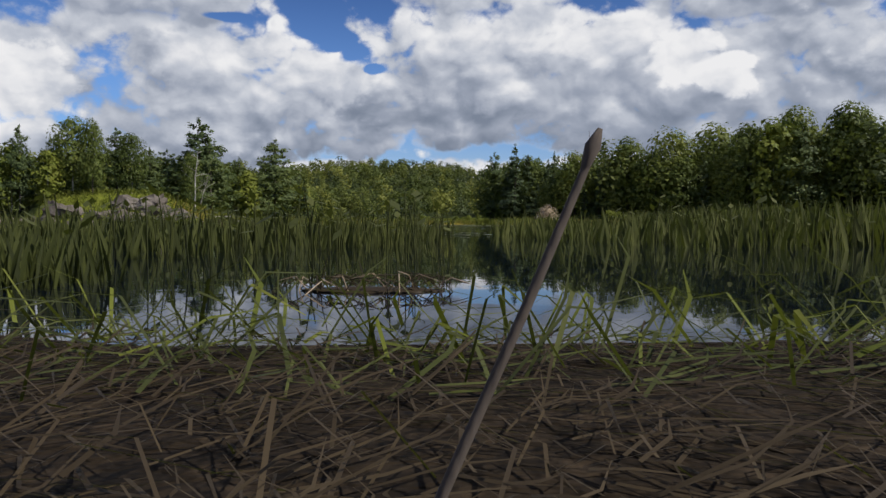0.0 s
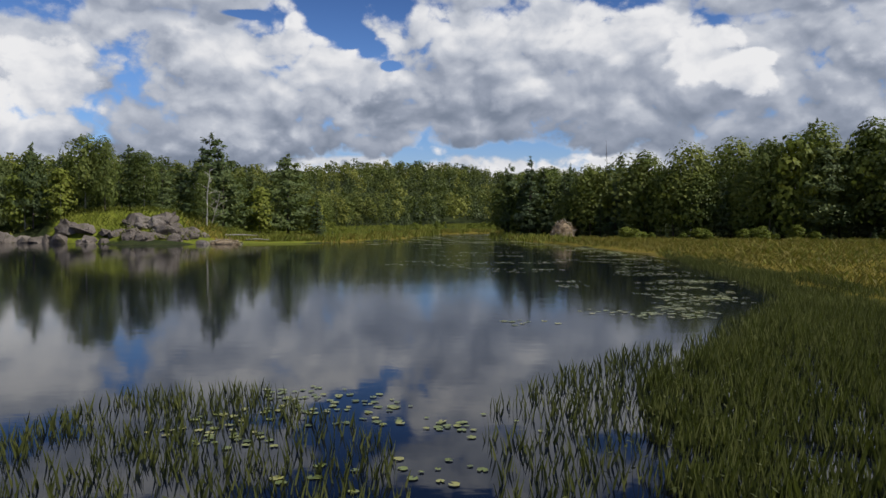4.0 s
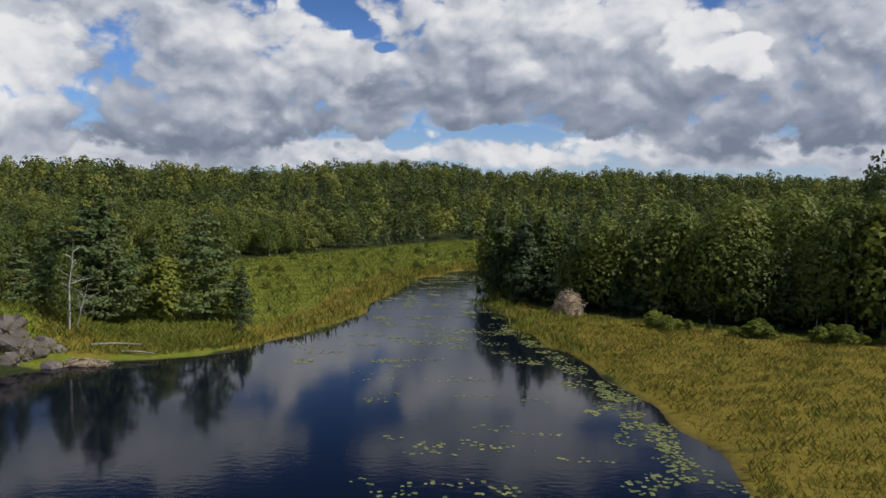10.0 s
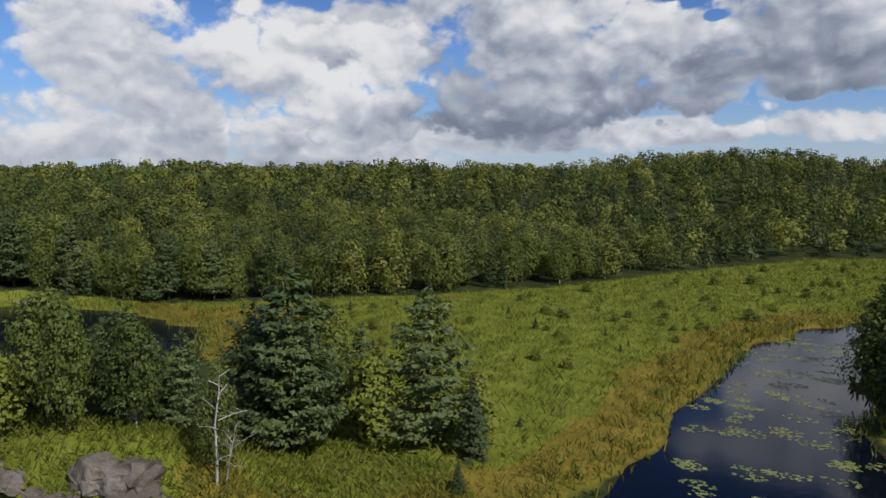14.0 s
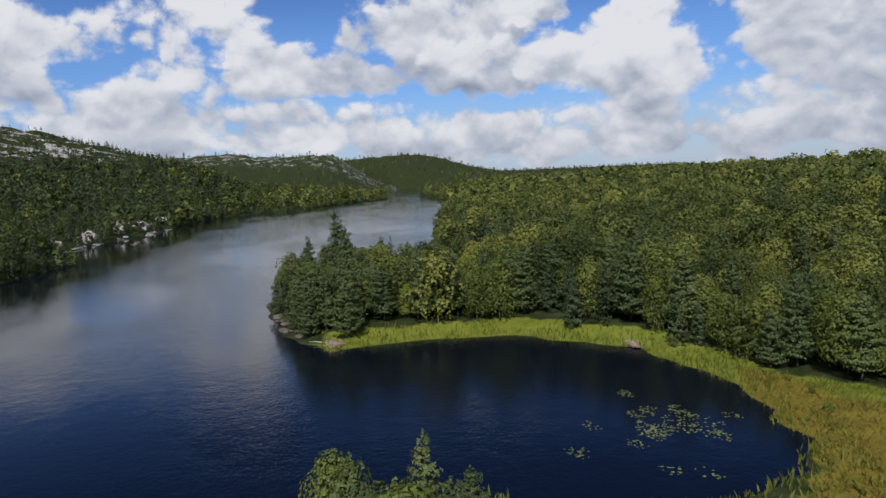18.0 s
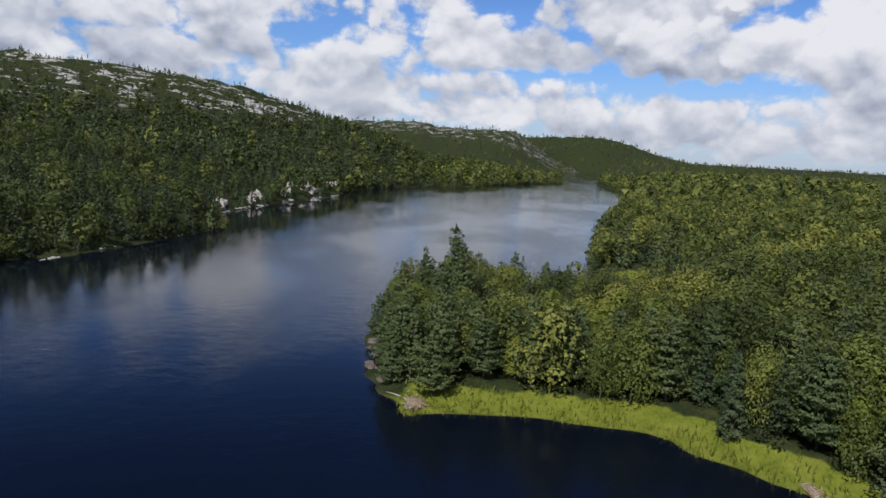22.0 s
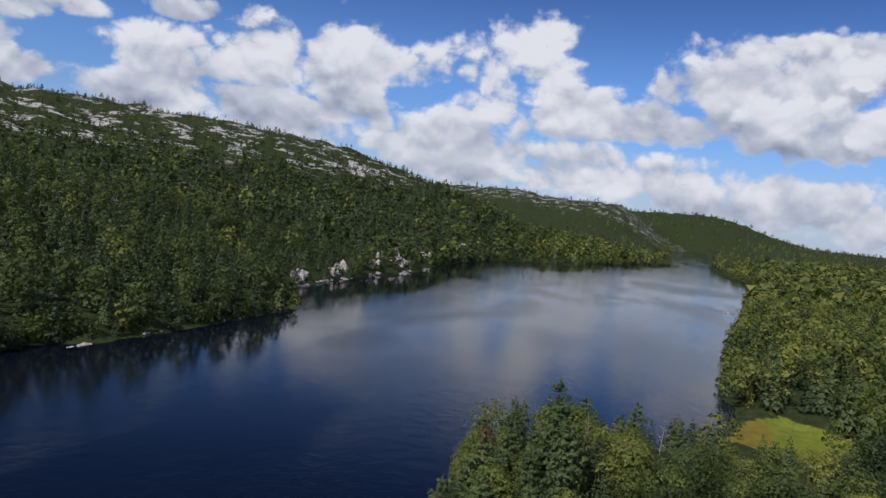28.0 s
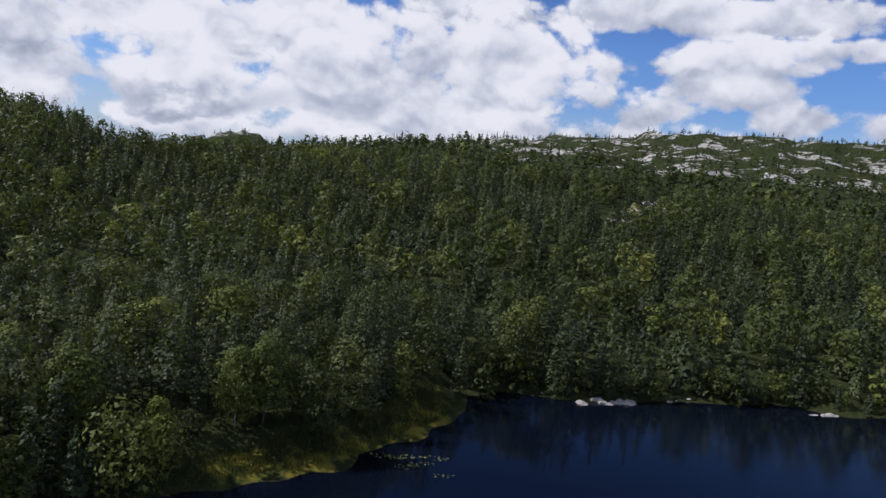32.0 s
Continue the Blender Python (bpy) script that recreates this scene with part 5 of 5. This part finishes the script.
for k, (x, y, z, dx, dy, ln) in enumerate([(-30, 93.2, 0.9, 1, 0.1, 4.5), (-27, 92.8, 0.7, 1, -0.2, 3.4), (-143, 91, 0.4, -0.9, 0.1, 3.0), (-140.5, 91.5, 0.3, -0.7, -0.7, 3.6), (-142, 90.2, 0.3, -0.5, -0.85, 2.8), (-138.6, 93.5, 0.3, 0.6, -0.8, 2.6)]):
    z = max(height(x, y), 0.05) + 0.12
    log = mesh_from("fallen_log", *tube([(0, 0, 0), (dx * ln * 0.5, dy * ln * 0.5, 0.1), (dx * ln, dy * ln, 0.02)], [0.12, 0.09, 0.04], 7), DEADWOOD, True)
    ob = new("fallen_log", log)
    ob.location = (x, y, z)
    tagged(ob, "bleached fallen log lying by the water", "log", "fallen logs")


# ---- the bank at the start: straw and grass by the lens ----
def litter(n, x0, x1, y0, y1, ln, wd, zlift, mat, name, label, curl=0.5, seed=9):
    r = np.random.RandomState(seed)
    items = []
    for k in range(n):
        x, y = r.uniform(x0, x1), r.uniform(y0, y1)
        z = max(float(BANK(x, y)), 0.0) + r.uniform(0.0, zlift)
        a, l = r.uniform(0, 6.283), ln * r.uniform(0.4, 1.3)
        up = min(abs(r.normal(0, curl)), 0.9) * l
        p = [Vector((x, y, z)), Vector((x + math.cos(a) * l * 0.5, y + math.sin(a) * l * 0.5, z + up * 0.7)), Vector((x + math.cos(a + 0.3) * l, y + math.sin(a + 0.3) * l, z + up * r.uniform(0.3, 1.1)))]
        s = Vector((-math.sin(a), math.cos(a), 0.3)).normalized() * wd * r.uniform(0.5, 1.2)
        v = np.array([tuple(p[0] - s), tuple(p[0] + s), tuple(p[1] + s), tuple(p[1] - s), tuple(p[2] + s * 0.2), tuple(p[2] - s * 0.2)])
        items.append((v, np.array([(0, 1, 2, 3), (3, 2, 4, 5)])))
    return stuff(name, join_arrays(items), mat, label, "grass")


bx, by = np.linspace(-3, 3, 25), np.linspace(-1, 3, 33)
bank_h = terrain(*np.meshgrid(bx, by))[0]


def BANK(x, y):
    i, j = int(np.clip(round((x + 3) / 0.25), 0, 24)), int(np.clip(round((y + 1) / 0.125), 0, 32))
    return bank_h[j, i]


litter(2600, -0.7, 2.2, -0.28, 0.52, 0.11, 0.0013, 0.02, STRAW, "bank_straw", "matted dry straw on the muddy bank", 0.16, 12)
litter(900, -0.3, 1.8, -0.25, 0.1, 0.07, 0.001, 0.025, STRAW, "bank_straw", "fine dry grass on the muddy bank", 0.25, 15)
litter(1000, -0.9, 2.4, 0.1, 0.55, 0.13, 0.0022, 0.01, REED, "bank_grass", "bent green grass blades at the water's edge", 0.6, 13)
litter(240, -0.8, 2.2, 0.25, 0.68, 0.11, 0.003, 0.01, GRASS, "bank_grass", "fresh green grass blades at the water's edge", 0.8, 16)
stalk = new("grass_stalk")
stalk.location = (0.728, -0.2, 0.03)
stem = part("stem", mesh_from("stem", *tube([(0, 0, 0), (0.022, 0, 0.053), (0.047, 0, 0.11), (0.062, 0, 0.146)], [0.0022, 0.0019, 0.0016, 0.0013], 6), BARK, True), stalk)
part("seed_head", mesh_from("seed_head", *tube([(0.0615, 0, 0.145), (0.064, 0, 0.152), (0.066, 0, 0.157)], [0.0012, 0.0025, 0.0008], 6), BARK, True), stem, "dark small seed head")
tagged(stalk, "single dark grass stalk standing close by", "grass")


# ---- the small boat far down the lake ----
def skiff(x, y, turn):
    ob = new("boat")
    ob.matrix_basis = Matrix.Translation((x, y, 0.0)) @ Matrix.Rotation(turn, 4, "Z")
    bm = bmesh.new()
    rings = []
    for k in range(9):
        f = k / 8
        half = 0.72 * (1 - max(0, (f - 0.45) / 0.55) ** 2.2) + 0.03
        z = 0.42 + 0.22 * f * f
        u = -1.9 + 3.9 * f
        rings.append([bm.verts.new(c) for c in ((u, -half, z), (u, -half * 0.75, -0.08), (u, half * 0.75, -0.08), (u, half, z), (u, half - 0.05, z), (u, half * 0.7, 0.02), (u, -half * 0.7, 0.02), (u, -half + 0.05, z))])
    for a, b in zip(rings, rings[1:]):
        for q in range(8):
            bm.faces.new((a[q], a[(q + 1) % 8], b[(q + 1) % 8], b[q]))
    for ring in (rings[0], rings[-1]):
        for quad in ((0, 1, 6, 7), (1, 2, 5, 6), (2, 3, 4, 5)):
            bm.faces.new([ring[q] for q in quad])
    bm.faces.new((rings[0][0], rings[0][7], rings[0][4], rings[0][3]))
    bmesh.ops.recalc_face_normals(bm, faces=bm.faces)
    me = bpy.data.meshes.new("hull")
    bm.to_mesh(me)
    bm.free()
    me.materials.append(HULL_WHITE)
    part("hull", me, ob)
    for u in (-0.9, 0.4):
        bm = bmesh.new()
        bmesh.ops.create_cube(bm, size=1.0, matrix=Matrix.Translation((u, 0, 0.3)) @ Matrix.Diagonal((0.28, 1.05, 0.05, 1)))
        bmesh.ops.bevel(bm, geom=bm.edges[:], offset=0.012, segments=1)
        me = bpy.data.meshes.new("bench")
        bm.to_mesh(me)
        bm.free()
        me.materials.append(DEADWOOD)
        part("bench", me, ob)
    return tagged(ob, "small open white boat afloat far down the lake", "boat")


skiff(-552, 183, radians(20))
